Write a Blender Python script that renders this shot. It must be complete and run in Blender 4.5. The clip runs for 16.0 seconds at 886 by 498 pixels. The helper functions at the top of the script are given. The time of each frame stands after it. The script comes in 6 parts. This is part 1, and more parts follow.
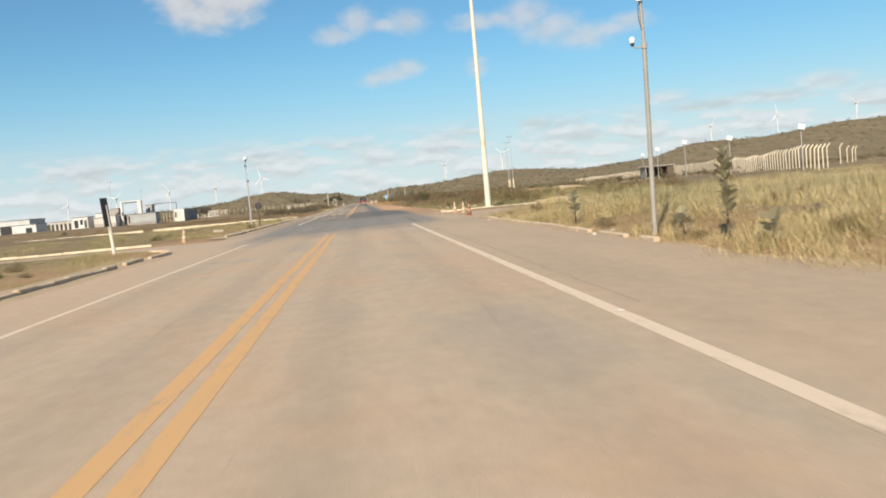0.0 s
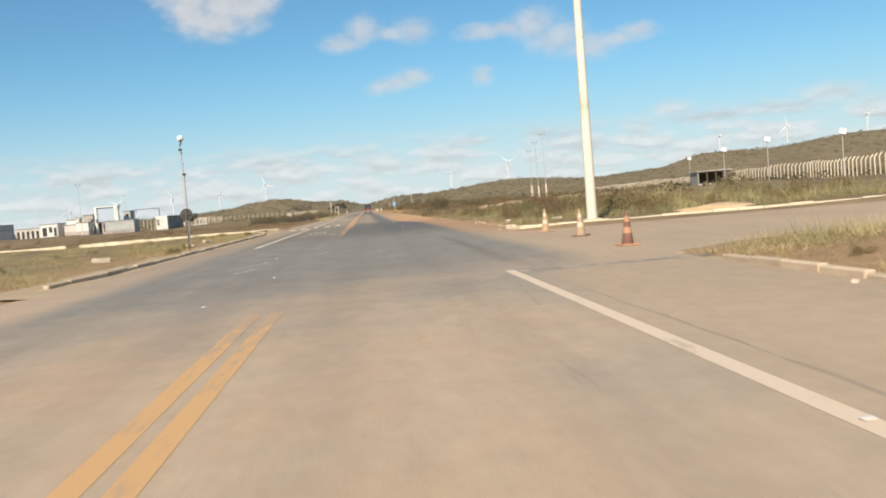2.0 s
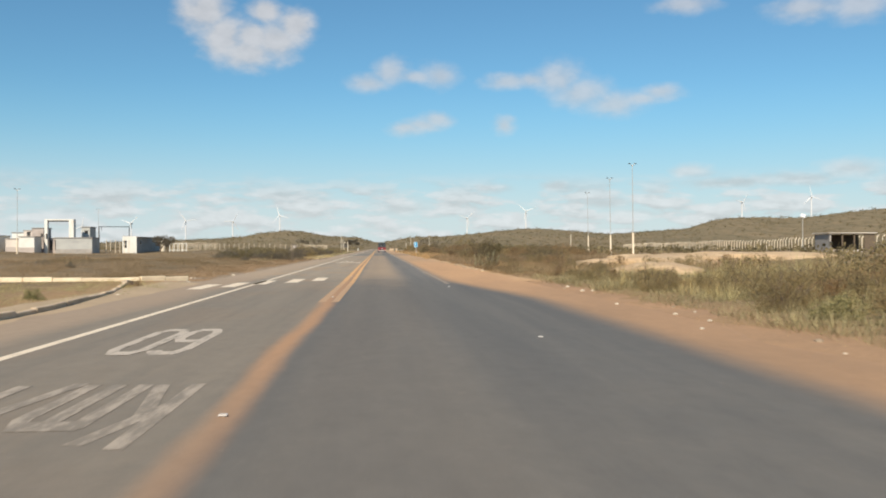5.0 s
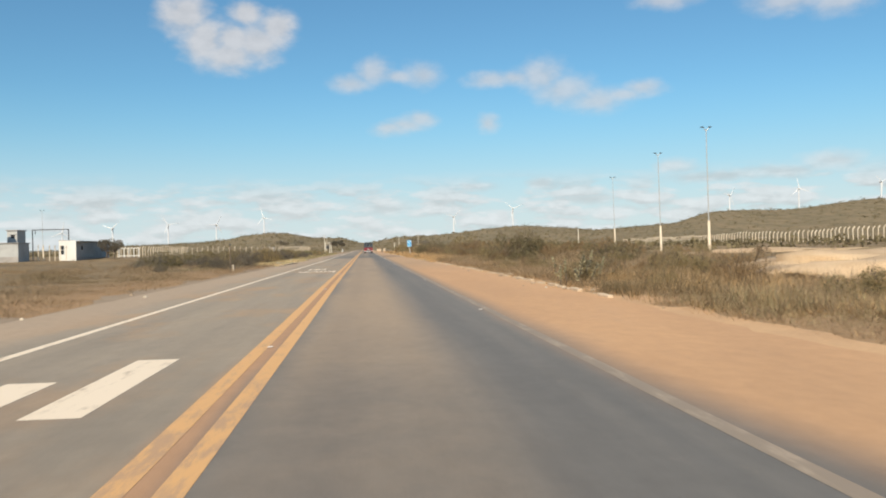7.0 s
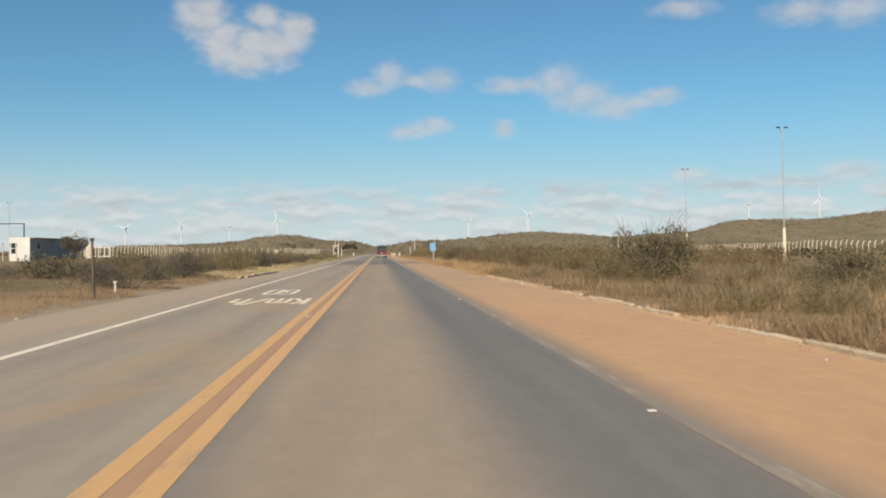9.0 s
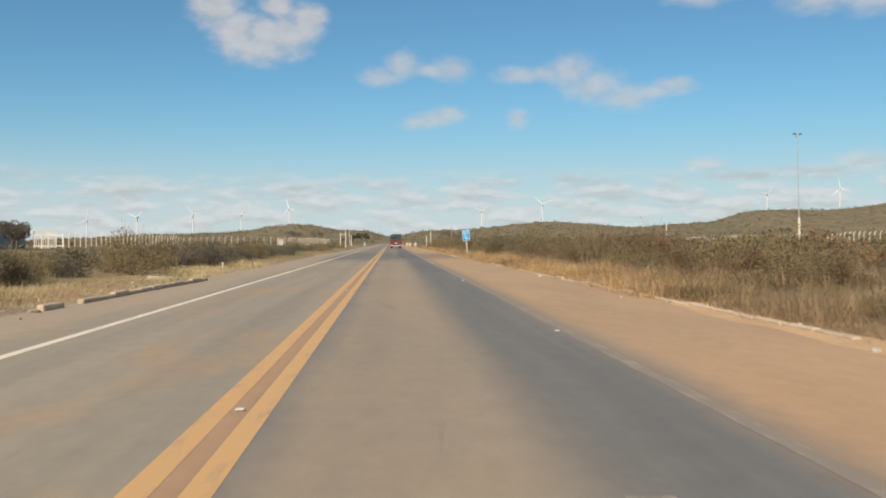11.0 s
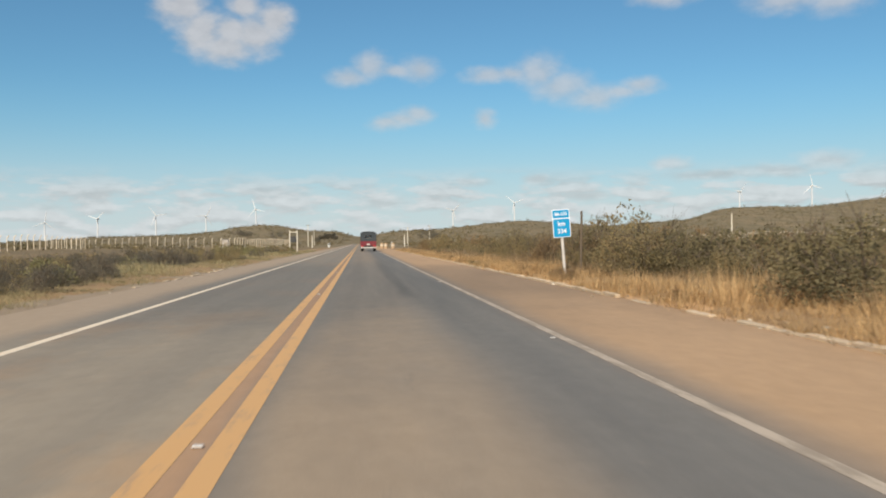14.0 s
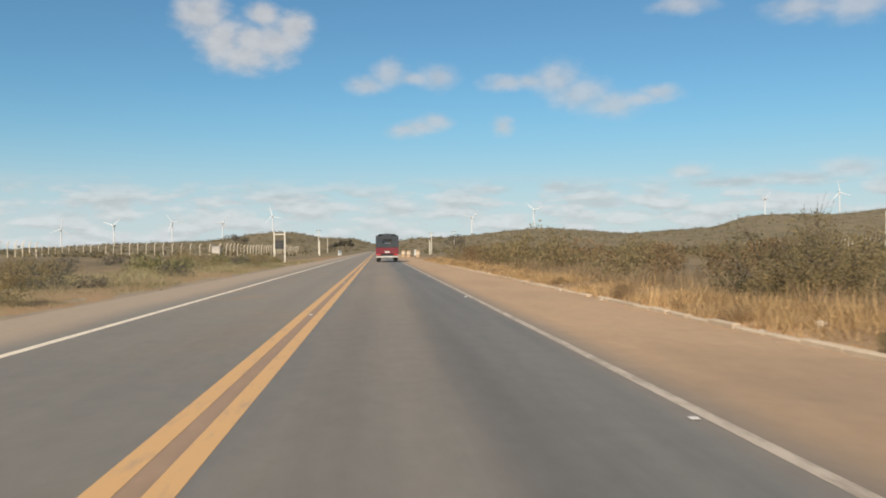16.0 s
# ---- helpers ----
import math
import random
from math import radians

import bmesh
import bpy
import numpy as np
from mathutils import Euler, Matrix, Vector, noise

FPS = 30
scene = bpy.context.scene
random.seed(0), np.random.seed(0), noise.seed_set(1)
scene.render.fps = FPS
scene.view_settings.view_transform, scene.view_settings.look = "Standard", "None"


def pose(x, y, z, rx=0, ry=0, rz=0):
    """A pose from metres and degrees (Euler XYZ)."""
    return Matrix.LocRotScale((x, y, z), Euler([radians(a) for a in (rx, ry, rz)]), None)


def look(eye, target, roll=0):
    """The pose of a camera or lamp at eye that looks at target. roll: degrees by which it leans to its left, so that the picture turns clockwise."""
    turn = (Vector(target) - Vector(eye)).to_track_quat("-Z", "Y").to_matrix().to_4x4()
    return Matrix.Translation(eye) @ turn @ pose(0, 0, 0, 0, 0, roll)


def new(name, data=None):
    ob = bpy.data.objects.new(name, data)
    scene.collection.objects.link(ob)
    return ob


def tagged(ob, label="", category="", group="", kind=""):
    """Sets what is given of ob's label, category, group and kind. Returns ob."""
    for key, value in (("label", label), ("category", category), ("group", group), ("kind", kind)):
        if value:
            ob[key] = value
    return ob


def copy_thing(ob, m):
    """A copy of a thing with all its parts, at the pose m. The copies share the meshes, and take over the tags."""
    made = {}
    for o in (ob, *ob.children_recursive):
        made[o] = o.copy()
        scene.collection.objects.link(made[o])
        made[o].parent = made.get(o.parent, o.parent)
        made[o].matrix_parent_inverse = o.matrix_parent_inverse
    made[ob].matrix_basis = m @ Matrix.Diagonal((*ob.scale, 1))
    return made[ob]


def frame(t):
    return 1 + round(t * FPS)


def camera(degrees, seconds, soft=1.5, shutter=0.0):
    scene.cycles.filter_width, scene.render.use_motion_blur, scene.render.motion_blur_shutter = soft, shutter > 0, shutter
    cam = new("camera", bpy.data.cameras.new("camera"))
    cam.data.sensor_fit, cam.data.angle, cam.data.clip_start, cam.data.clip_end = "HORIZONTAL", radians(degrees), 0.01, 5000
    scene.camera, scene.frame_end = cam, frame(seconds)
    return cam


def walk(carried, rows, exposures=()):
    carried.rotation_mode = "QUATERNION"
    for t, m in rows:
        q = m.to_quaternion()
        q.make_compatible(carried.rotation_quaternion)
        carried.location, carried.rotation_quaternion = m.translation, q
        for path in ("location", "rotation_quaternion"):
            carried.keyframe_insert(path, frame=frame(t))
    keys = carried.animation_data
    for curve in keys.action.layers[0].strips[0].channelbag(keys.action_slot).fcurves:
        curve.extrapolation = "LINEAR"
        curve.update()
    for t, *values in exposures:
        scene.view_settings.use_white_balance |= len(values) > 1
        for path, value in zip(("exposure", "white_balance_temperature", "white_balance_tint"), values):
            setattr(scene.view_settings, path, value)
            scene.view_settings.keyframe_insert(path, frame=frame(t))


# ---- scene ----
cam = camera(54.0, 16.0, soft=1.9, shutter=0.12)
walk(cam, [
    (0.0, pose(1.312, 0.00, 1.257, 86.38, 5.18, -5.41)),
    (0.5, pose(1.243, 6.71, 1.234, 86.18, 5.01, -5.47)),
    (1.0, pose(1.271, 13.38, 1.243, 86.65, 4.39, -5.34)),
    (1.5, pose(1.280, 19.97, 1.240, 86.76, 4.10, -4.92)),
    (2.0, pose(1.320, 26.53, 1.217, 86.97, 4.68, -5.11)),
    (2.5, pose(1.210, 33.10, 1.272, 87.05, 5.67, -5.00)),
    (3.0, pose(1.232, 39.68, 1.300, 87.11, 4.73, -4.18)),
    (3.5, pose(1.108, 46.37, 1.303, 87.57, -0.71, -3.36)),
    (4.0, pose(1.180, 53.21, 1.278, 88.82, -0.85, -2.08)),
    (4.5, pose(1.289, 60.19, 1.250, 89.31, -1.02, -3.09)),
    (5.0, pose(1.183, 67.28, 1.282, 89.91, 0.16, -4.25)),
    (7.5, pose(1.262, 101.23, 1.231, 89.84, 1.34, -5.15)),
    (8.0, pose(1.297, 107.85, 1.163, 89.96, 1.03, -4.87)),
    (8.5, pose(1.371, 114.48, 1.242, 90.25, 0.64, -4.58)),
    (11.0, pose(1.141, 147.36, 1.272, 89.52, 0.21, -3.45)),
    (11.5, pose(1.009, 155.06, 1.265, 90.08, 0.18, -4.02)),
    (12.0, pose(0.931, 162.92, 1.296, 89.68, -0.66, -3.40)),
    (12.5, pose(0.747, 170.97, 1.256, 89.66, 0.01, -3.16)),
    (13.0, pose(0.578, 179.23, 1.275, 89.93, -0.22, -4.01)),
    (13.5, pose(0.751, 187.73, 1.262, 90.01, -0.97, -6.75)),
    (14.0, pose(1.020, 196.48, 1.268, 89.51, 0.65, -5.45)),
    (14.5, pose(1.254, 205.50, 1.232, 89.76, 0.96, -4.95)),
    (15.0, pose(1.372, 214.83, 1.223, 89.69, 1.15, -4.60)),
    (15.5, pose(1.326, 224.17, 1.236, 89.86, 0.42, -4.00)),
    (16.0, pose(1.262, 233.50, 1.222, 90.02, 0.53, -4.29)),
], exposures=[(0.0, 0.36), (3.0, 0.36), (5.0, 0.29), (7.5, 0.34), (8.0, 0.32), (8.5, 0.16), (11.0, 0.14), (12.5, 0.22), (14.5, 0.14), (16.0, 0.16)])

# ---------------------------------------------------------------- light
SUN_EL, SUN_AZ = 37.0, 202.0          # azimuth from +y towards +x
sun = new("sun", bpy.data.lights.new("sun", "SUN"))
sun.data.energy, sun.data.angle, sun.data.color = 4.9, radians(0.5), (1.0, 0.89, 0.72)
sd = Vector((math.sin(radians(SUN_AZ)) * math.cos(radians(SUN_EL)), math.cos(radians(SUN_AZ)) * math.cos(radians(SUN_EL)), math.sin(radians(SUN_EL))))
sun.matrix_world = look(sd * 50, (0, 0, 0))

world = bpy.data.worlds.new("sky")
scene.world = world
world.use_nodes = True
SKY_STRENGTH = 0.083

# cumulus puffs: bearing right of the road, height, half width, half height, in degrees
PUFFS_HIGH = [(-11.1, 14.7, 1.5, 1.4), (-9.9, 13.2, 1.5, 1.4), (-8.4, 12.4, 1.8, 1.0), (-6.6, 13.2, 1.8, 1.3), (-5.3, 14.1, 1.3, 1.0), (-7.2, 14.9, 1.1, 0.7), (-8.1, 13.3, 1.5, 1.0),
              (-0.6, 10.7, 1.5, 0.6), (0.9, 11.4, 1.3, 0.9), (2.4, 11.1, 1.2, 0.45), (4.0, 11.2, 1.3, 0.85), (8.7, 10.8, 1.7, 0.55), (10.2, 10.8, 1.2, 0.6), (11.8, 10.8, 1.7, 1.15), (13.3, 9.9, 2.2, 1.0), (15.5, 9.2, 2.1, 0.85), (17.2, 9.4, 1.5, 0.5), (18.4, 9.8, 1.2, 0.6)]
PUFFS_LOW = [(2.0, 7.7, 1.4, 0.45), (3.8, 8.3, 1.2, 0.6), (3.0, 7.95, 1.3, 0.5), (8.3, 8.0, 0.85, 0.6), (7.3, 3.9, 1.5, 0.45), (11.9, 3.9, 1.1, 0.5), (-9.4, 3.1, 1.3, 0.22), (-19.2, 1.9, 1.7, 0.65), (-4.8, 3.1, 2.2, 0.65),
             (1.5, 2.7, 2.4, 0.65), (14.8, 3.0, 2.2, 0.5), (16.0, 2.1, 2.5, 0.35), (20.3, 4.7, 1.4, 0.5), (22.9, 4.1, 3.8, 0.42), (26.6, 4.2, 2.2, 0.45), (29.4, 4.6, 1.9, 0.7),
             (19.8, 15.0, 1.9, 0.55), (27.0, 14.3, 2.3, 0.8), (29.9, 14.1, 2.0, 1.0)]


class Nodes:
    """Short hand for node trees."""

    def __init__(self, tree):
        self.t = tree
        tree.nodes.clear()

    def n(self, kind):
        return self.t.nodes.new(kind)

    def put(self, sock, v):
        if hasattr(v, "is_linked"):
            self.t.links.new(v, sock)
        else:
            sock.default_value = v

    def m(self, op, a, b=0.0, c=0.0, clamp=False):
        node = self.n("ShaderNodeMath")
        node.operation, node.use_clamp = op, clamp
        for i, v in enumerate((a, b, c)):
            self.put(node.inputs[i], v)
        return node.outputs[0]

    def v(self, op, a, b=(0, 0, 0)):
        node = self.n("ShaderNodeVectorMath")
        node.operation = op
        self.put(node.inputs[0], a)
        self.put(node.inputs[1], b)
        return node.outputs["Value" if op in ("LENGTH", "DOT_PRODUCT", "DISTANCE") else "Vector"]

    def noise(self, vec, scale, detail=4.0, rough=0.55, dist=0.0):
        node = self.n("ShaderNodeTexNoise")
        self.put(node.inputs["Vector"], vec)
        for k, v in (("Scale", scale), ("Detail", detail), ("Roughness", rough), ("Distortion", dist)):
            node.inputs[k].default_value = v
        return node

    def ramp(self, x, lo, hi, a=0.0, b=1.0, smooth=True):
        node = self.n("ShaderNodeMapRange")
        node.interpolation_type = "SMOOTHSTEP" if smooth else "LINEAR"
        for i, v in enumerate((x, lo, hi, a, b)):
            self.put(node.inputs[i], v)
        return node.outputs[0]

    def mix(self, f, a, b, blend="MIX"):
        node = self.n("ShaderNodeMix")
        node.data_type, node.blend_type = "RGBA", blend
        self.put(node.inputs[0], f)
        for s, v in ((node.inputs[6], a), (node.inputs[7], b)):
            self.put(s, (*v, 1.0) if isinstance(v, tuple) and len(v) == 3 else v)
        return node.outputs[2]

    def xyz(self, vec):
        node = self.n("ShaderNodeSeparateXYZ")
        self.put(node.inputs[0], vec)
        return node.outputs

    def combine(self, x, y, z=0.0):
        node = self.n("ShaderNodeCombineXYZ")
        for i, v in enumerate((x, y, z)):
            self.put(node.inputs[i], v)
        return node.outputs[0]


def build_sky():
    k = Nodes(world.node_tree)
    sky = k.n("ShaderNodeTexSky")
    sky.sky_type, sky.sun_disc, sky.sun_elevation, sky.sun_rotation = "NISHITA", False, radians(SUN_EL), radians(SUN_AZ)
    sky.air_density, sky.dust_density, sky.ozone_density = 1.0, 0.1, 3.5
    d = k.n("ShaderNodeTexCoord").outputs["Generated"]
    x, y, z = k.xyz(d)
    az = k.m("MULTIPLY", k.m("ARCTAN2", x, y), 57.2958)
    el = k.m("MULTIPLY", k.m("ARCSINE", z), 57.2958)
    p = k.combine(az, el)
    wob = k.v("SUBTRACT", k.noise(k.v("MULTIPLY", p, (0.42, 0.7, 1)), 1.0, 4.0, 0.55).outputs["Color"], (0.5, 0.5, 0.5))
    q = k.v("ADD", p, k.v("MULTIPLY", wob, (1.25, 0.75, 0)))
    masses = []
    for size, group in ((0.84, PUFFS_HIGH[:7]), (0.90, PUFFS_HIGH[7:] + PUFFS_LOW)):
        best = None
        for a, e, w, h in group:
            ln = k.v("LENGTH", k.v("MULTIPLY", k.v("SUBTRACT", q, (a, e, 0)), (size / w, size / h, 0)))
            s = k.m("SUBTRACT", 1.0, ln)
            best = s if best is None else k.m("SMOOTH_MAX", best, s, 0.25)
        masses.append(best)
    fine = k.noise(k.v("MULTIPLY", p, (0.7, 1.1, 1)), 1.2, 5.0, 0.52).outputs["Fac"]
    fray = k.m("MULTIPLY", k.m("SUBTRACT", fine, 0.5), 0.8)
    puff = k.m("MAXIMUM", k.ramp(k.m("ADD", masses[0], fray), -0.26, 0.74), k.m("MULTIPLY", k.ramp(k.m("ADD", masses[1], fray), -0.30, 0.90), 0.78))
    # a bank of flat, broken cloud low over the horizon, all the way round
    bank_n = k.noise(k.v("MULTIPLY", p, (0.26, 0.95, 1)), 1.0, 6.0, 0.55).outputs["Fac"]
    bank = k.m("MULTIPLY", k.ramp(bank_n, 0.41, 0.56), k.m("MULTIPLY", k.ramp(el, 5.2, 3.0), k.ramp(el, -1.0, 0.2)))
    veil = k.m("MULTIPLY", k.ramp(el, 11.0, 0.5), 0.85)
    # scattered cumulus in the rest of the sky, behind and above
    far_n = k.noise(k.v("MULTIPLY", p, (0.05, 0.12, 1)), 1.0, 6.0, 0.6).outputs["Fac"]
    away = k.m("MAXIMUM", k.ramp(k.m("ABSOLUTE", az), 36.0, 50.0), k.ramp(el, 20.0, 27.0))
    far = k.m("MULTIPLY", k.ramp(far_n, 0.58, 0.7), k.m("MULTIPLY", away, k.ramp(el, 3.0, 9.0)))
    alpha = k.m("MULTIPLY", k.m("MAXIMUM", k.m("MAXIMUM", puff, k.m("MULTIPLY", bank, 0.9)), far), 0.78)
    # undersides greyer than the tops
    low_n = k.noise(k.v("ADD", k.v("MULTIPLY", p, (0.26, 0.95, 1)), (0, 0.35, 0)), 1.0, 6.0, 0.55).outputs["Fac"]
    shade = k.m("MULTIPLY", k.ramp(el, 5.5, 4.0), k.ramp(k.m("SUBTRACT", low_n, bank_n), -0.10, 0.14, 0.0, 0.26))
    tone = k.m("MULTIPLY", k.ramp(fine, 0.25, 0.75, 0.92, 1.06), k.m("SUBTRACT", 1.04, shade))
    cloud = k.v("MULTIPLY", k.mix(k.ramp(el, 1.0, 9.0), (7.3, 7.5, 7.6), (6.4, 6.2, 6.1)), k.combine(tone, tone, tone))
    blue = k.mix(1.0, sky.outputs[0], (0.68, 0.99, 1.02), "MULTIPLY")
    blue = k.mix(veil, blue, k.mix(k.ramp(el, 1.0, 9.0), (6.1, 6.9, 7.4), (3.4, 5.4, 6.8)))
    bg = k.n("ShaderNodeBackground")
    k.put(bg.inputs[0], k.mix(alpha, blue, cloud))
    bg.inputs[1].default_value = SKY_STRENGTH
    out = k.n("ShaderNodeOutputWorld")
    k.t.links.new(bg.outputs[0], out.inputs[0])


build_sky()


# ---------------------------------------------------------------- materials
def surface(name, c1, c2, scale=3.0, rough=0.8, metal=0.0, fine=0.25, fine_scale=60.0, bump=0.15, island=0.0, per_object=0.0, dirt=None, dirt_at=0.6, spec=0.3, thin=0.0):
    """A surface of two colours, blotched at one scale and grained at a finer one."""
    mat = bpy.data.materials.new(name)
    mat.use_nodes = True
    k = Nodes(mat.node_tree)
    pos = k.n("ShaderNodeNewGeometry").outputs["Position"] if not per_object else k.n("ShaderNodeTexCoord").outputs["Object"]
    big = k.noise(pos, scale, 5.0, 0.6).outputs["Fac"]
    small = k.noise(pos, fine_scale, 3.0, 0.6).outputs["Fac"]
    col = k.mix(k.ramp(big, 0.3, 0.7), c1, c2)
    if dirt:
        col = k.mix(k.ramp(k.noise(pos, scale * 0.35, 6.0, 0.65, 0.4).outputs["Fac"], dirt_at - 0.1, dirt_at + 0.12), col, dirt)
    gain = k.ramp(small, 0.2, 0.8, 1 - fine, 1 + fine, False)
    if island:
        r = k.n("ShaderNodeNewGeometry").outputs["Random Per Island"]
        gain = k.m("MULTIPLY", gain, k.ramp(r, 0.0, 1.0, 1 - island, 1 + island, False))
    if per_object:
        r = k.n("ShaderNodeObjectInfo").outputs["Random"]
        gain = k.m("MULTIPLY", gain, k.ramp(r, 0.0, 1.0, 1 - per_object, 1 + per_object, False))
    col = k.v("MULTIPLY", col, k.combine(gain, gain, gain))
    b = k.n("ShaderNodeBsdfPrincipled")
    k.put(b.inputs["Base Color"], col)
    b.inputs["Roughness"].default_value, b.inputs["Metallic"].default_value = rough, metal
    b.inputs["Specular IOR Level"].default_value = spec
    if bump:
        bn = k.n("ShaderNodeBump")
        bn.inputs["Strength"].default_value, bn.inputs["Distance"].default_value = bump, 0.02
        k.put(bn.inputs["Height"], small)
        k.t.links.new(bn.outputs[0], b.inputs["Normal"])
    out = k.n("ShaderNodeOutputMaterial")
    if thin:
        tr = k.n("ShaderNodeBsdfTranslucent")
        k.put(tr.inputs[0], col)
        mx = k.n("ShaderNodeMixShader")
        mx.inputs[0].default_value = thin
        k.t.links.new(b.outputs[0], mx.inputs[1])
        k.t.links.new(tr.outputs[0], mx.inputs[2])
        k.t.links.new(mx.outputs[0], out.inputs[0])
    else:
        k.t.links.new(b.outputs[0], out.inputs[0])
    return mat


def road_material():
    """Old dusty asphalt before the crossing, patched grey asphalt on it, and beyond it a worn left and a more recent
    right lane, with red sand drifted over both shoulders. A cloud's shade past y 200 is mixed into the colour.
    """
    mat = bpy.data.materials.new("asphalt")
    mat.use_nodes = True
    k = Nodes(mat.node_tree)
    pos = k.n("ShaderNodeNewGeometry").outputs["Position"]
    x, y, _ = k.xyz(pos)
    streak = k.noise(k.v("MULTIPLY", pos, (1.6, 0.06, 1)), 1.0, 5.0, 0.6).outputs["Fac"]
    blotch = k.noise(k.v("MULTIPLY", pos, (0.5, 0.12, 1)), 1.0, 5.0, 0.6).outputs["Fac"]
    patch = k.noise(k.v("MULTIPLY", pos, (0.35, 0.3, 1)), 1.0, 6.0, 0.7).outputs["Fac"]
    grain = k.noise(pos, 90.0, 3.0, 0.7).outputs["Fac"]
    jit = k.m("MULTIPLY", k.m("SUBTRACT", blotch, 0.5), 1.6)
    jy = k.m("ADD", y, k.m("MULTIPLY", k.m("SUBTRACT", patch, 0.5), 16.0))
    xr = k.m("ADD", x, k.m("MULTIPLY", jit, 0.35))
    left_lane = k.mix(k.ramp(streak, 0.3, 0.7), (0.348, 0.284, 0.210), (0.292, 0.244, 0.187))
    right_lane = k.mix(k.ramp(streak, 0.3, 0.7), (0.160, 0.150, 0.138), (0.198, 0.181, 0.160))
    right_lane = k.mix(k.m("MULTIPLY", k.m("MULTIPLY", k.ramp(xr, 0.0, 0.7), k.ramp(xr, 2.6, 1.7)), k.ramp(blotch, 0.25, 0.7, 0.6, 0.95)), right_lane, (0.370, 0.275, 0.186))
    fresh = k.m("MULTIPLY", k.ramp(jy, 58.0, 70.0), k.ramp(jy, 112.0, 92.0))
    right_lane = k.mix(k.m("MULTIPLY", fresh, 0.85), right_lane, k.mix(k.ramp(streak, 0.3, 0.7), (0.112, 0.108, 0.102), (0.138, 0.130, 0.118)))
    stain = k.noise(k.v("MULTIPLY", pos, (0.55, 0.22, 1)), 1.0, 5.0, 0.6).outputs["Fac"]
    left_lane = k.mix(k.m("MULTIPLY", k.ramp(stain, 0.48, 0.66), 0.65), left_lane, (0.420, 0.275, 0.160))
    left_lane = k.mix(k.m("MULTIPLY", fresh, 0.8), left_lane, k.mix(k.ramp(streak, 0.3, 0.7), (0.222, 0.187, 0.147), (0.182, 0.157, 0.127)))
    lanes = k.mix(k.ramp(x, -0.05, 0.15), left_lane, right_lane)
    # both lanes greyer past y 200; cloud shade is mixed into the first stretch
    lane_tone_shade = k.m("MULTIPLY", k.ramp(jy, 200.0, 217.0), k.ramp(jy, 262.0, 236.0, 0.45, 0.80))
    lanes = k.mix(lane_tone_shade, lanes, k.mix(k.ramp(streak, 0.3, 0.7), (0.138, 0.131, 0.119), (0.178, 0.164, 0.144)))
    drip = k.m("MULTIPLY", k.ramp(k.m("ABSOLUTE", k.m("SUBTRACT", xr, 2.15)), 0.32, 0.04), k.m("MULTIPLY", k.ramp(jy, 212.0, 220.0), k.ramp(jy, 262.0, 240.0)))
    lanes = k.mix(k.m("MULTIPLY", drip, k.ramp(streak, 0.3, 0.65, 0.2, 0.7)), lanes, (0.085, 0.080, 0.074))
    old = k.mix(k.ramp(streak, 0.25, 0.75), (0.480, 0.362, 0.255), (0.420, 0.320, 0.228))
    worn = k.noise(k.v("MULTIPLY", pos, (1.1, 0.55, 1)), 1.0, 7.0, 0.75).outputs["Fac"]
    dusty = k.noise(k.v("MULTIPLY", pos, (0.42, 0.20, 1)), 1.0, 5.0, 0.6, 0.3).outputs["Fac"]
    old = k.mix(k.m("MULTIPLY", k.ramp(dusty, 0.46, 0.64), 0.6), old, (0.490, 0.335, 0.212))
    old = k.mix(k.m("MULTIPLY", k.ramp(dusty, 0.47, 0.34), 0.5), old, (0.350, 0.300, 0.235))
    cross = k.mix(k.ramp(worn, 0.3, 0.7), (0.140, 0.127, 0.110), (0.186, 0.163, 0.135))
    cross = k.mix(k.ramp(jy, 76.0, 58.0), cross, k.mix(k.ramp(worn, 0.3, 0.7), (0.205, 0.187, 0.162), (0.268, 0.238, 0.200)))
    joint = k.m("MULTIPLY", k.ramp(k.m("ABSOLUTE", k.m("SUBTRACT", k.m("ADD", x, k.m("MULTIPLY", jit, 0.25)), 4.05)), 0.34, 0.02), k.m("MULTIPLY", k.ramp(y, 40.0, 44.0), k.ramp(y, 62.0, 52.0)))
    cross = k.mix(k.m("MULTIPLY", joint, k.ramp(worn, 0.3, 0.65, 0.15, 0.6)), cross, (0.125, 0.112, 0.098))
    col = k.mix(k.ramp(k.m("SUBTRACT", jy, k.m("MULTIPLY", x, 0.6)), 31.0, 45.0), old, cross)
    col = k.mix(k.ramp(jy, 62.0, 80.0), col, lanes)
    # drifted sand on the shoulders and along the centre line
    sand = k.mix(k.ramp(blotch, 0.3, 0.7), (0.560, 0.332, 0.172), (0.490, 0.292, 0.156))
    sand = k.mix(k.ramp(jy, 108.0, 84.0), sand, k.mix(k.ramp(blotch, 0.3, 0.7), (0.420, 0.255, 0.142), (0.350, 0.218, 0.126)))
    sand = k.mix(k.ramp(jy, 132.0, 165.0), sand, k.mix(k.ramp(blotch, 0.3, 0.7), (0.480, 0.312, 0.180), (0.415, 0.272, 0.160)))
    # a cloud's shade over the sand, put into its colour
    cloud_shade = k.m("MULTIPLY", k.ramp(jy, 206.0, 221.0), k.ramp(jy, 250.0, 232.0))
    sand = k.mix(cloud_shade, sand, k.mix(k.ramp(blotch, 0.3, 0.7), (0.330, 0.225, 0.140), (0.275, 0.190, 0.121)))
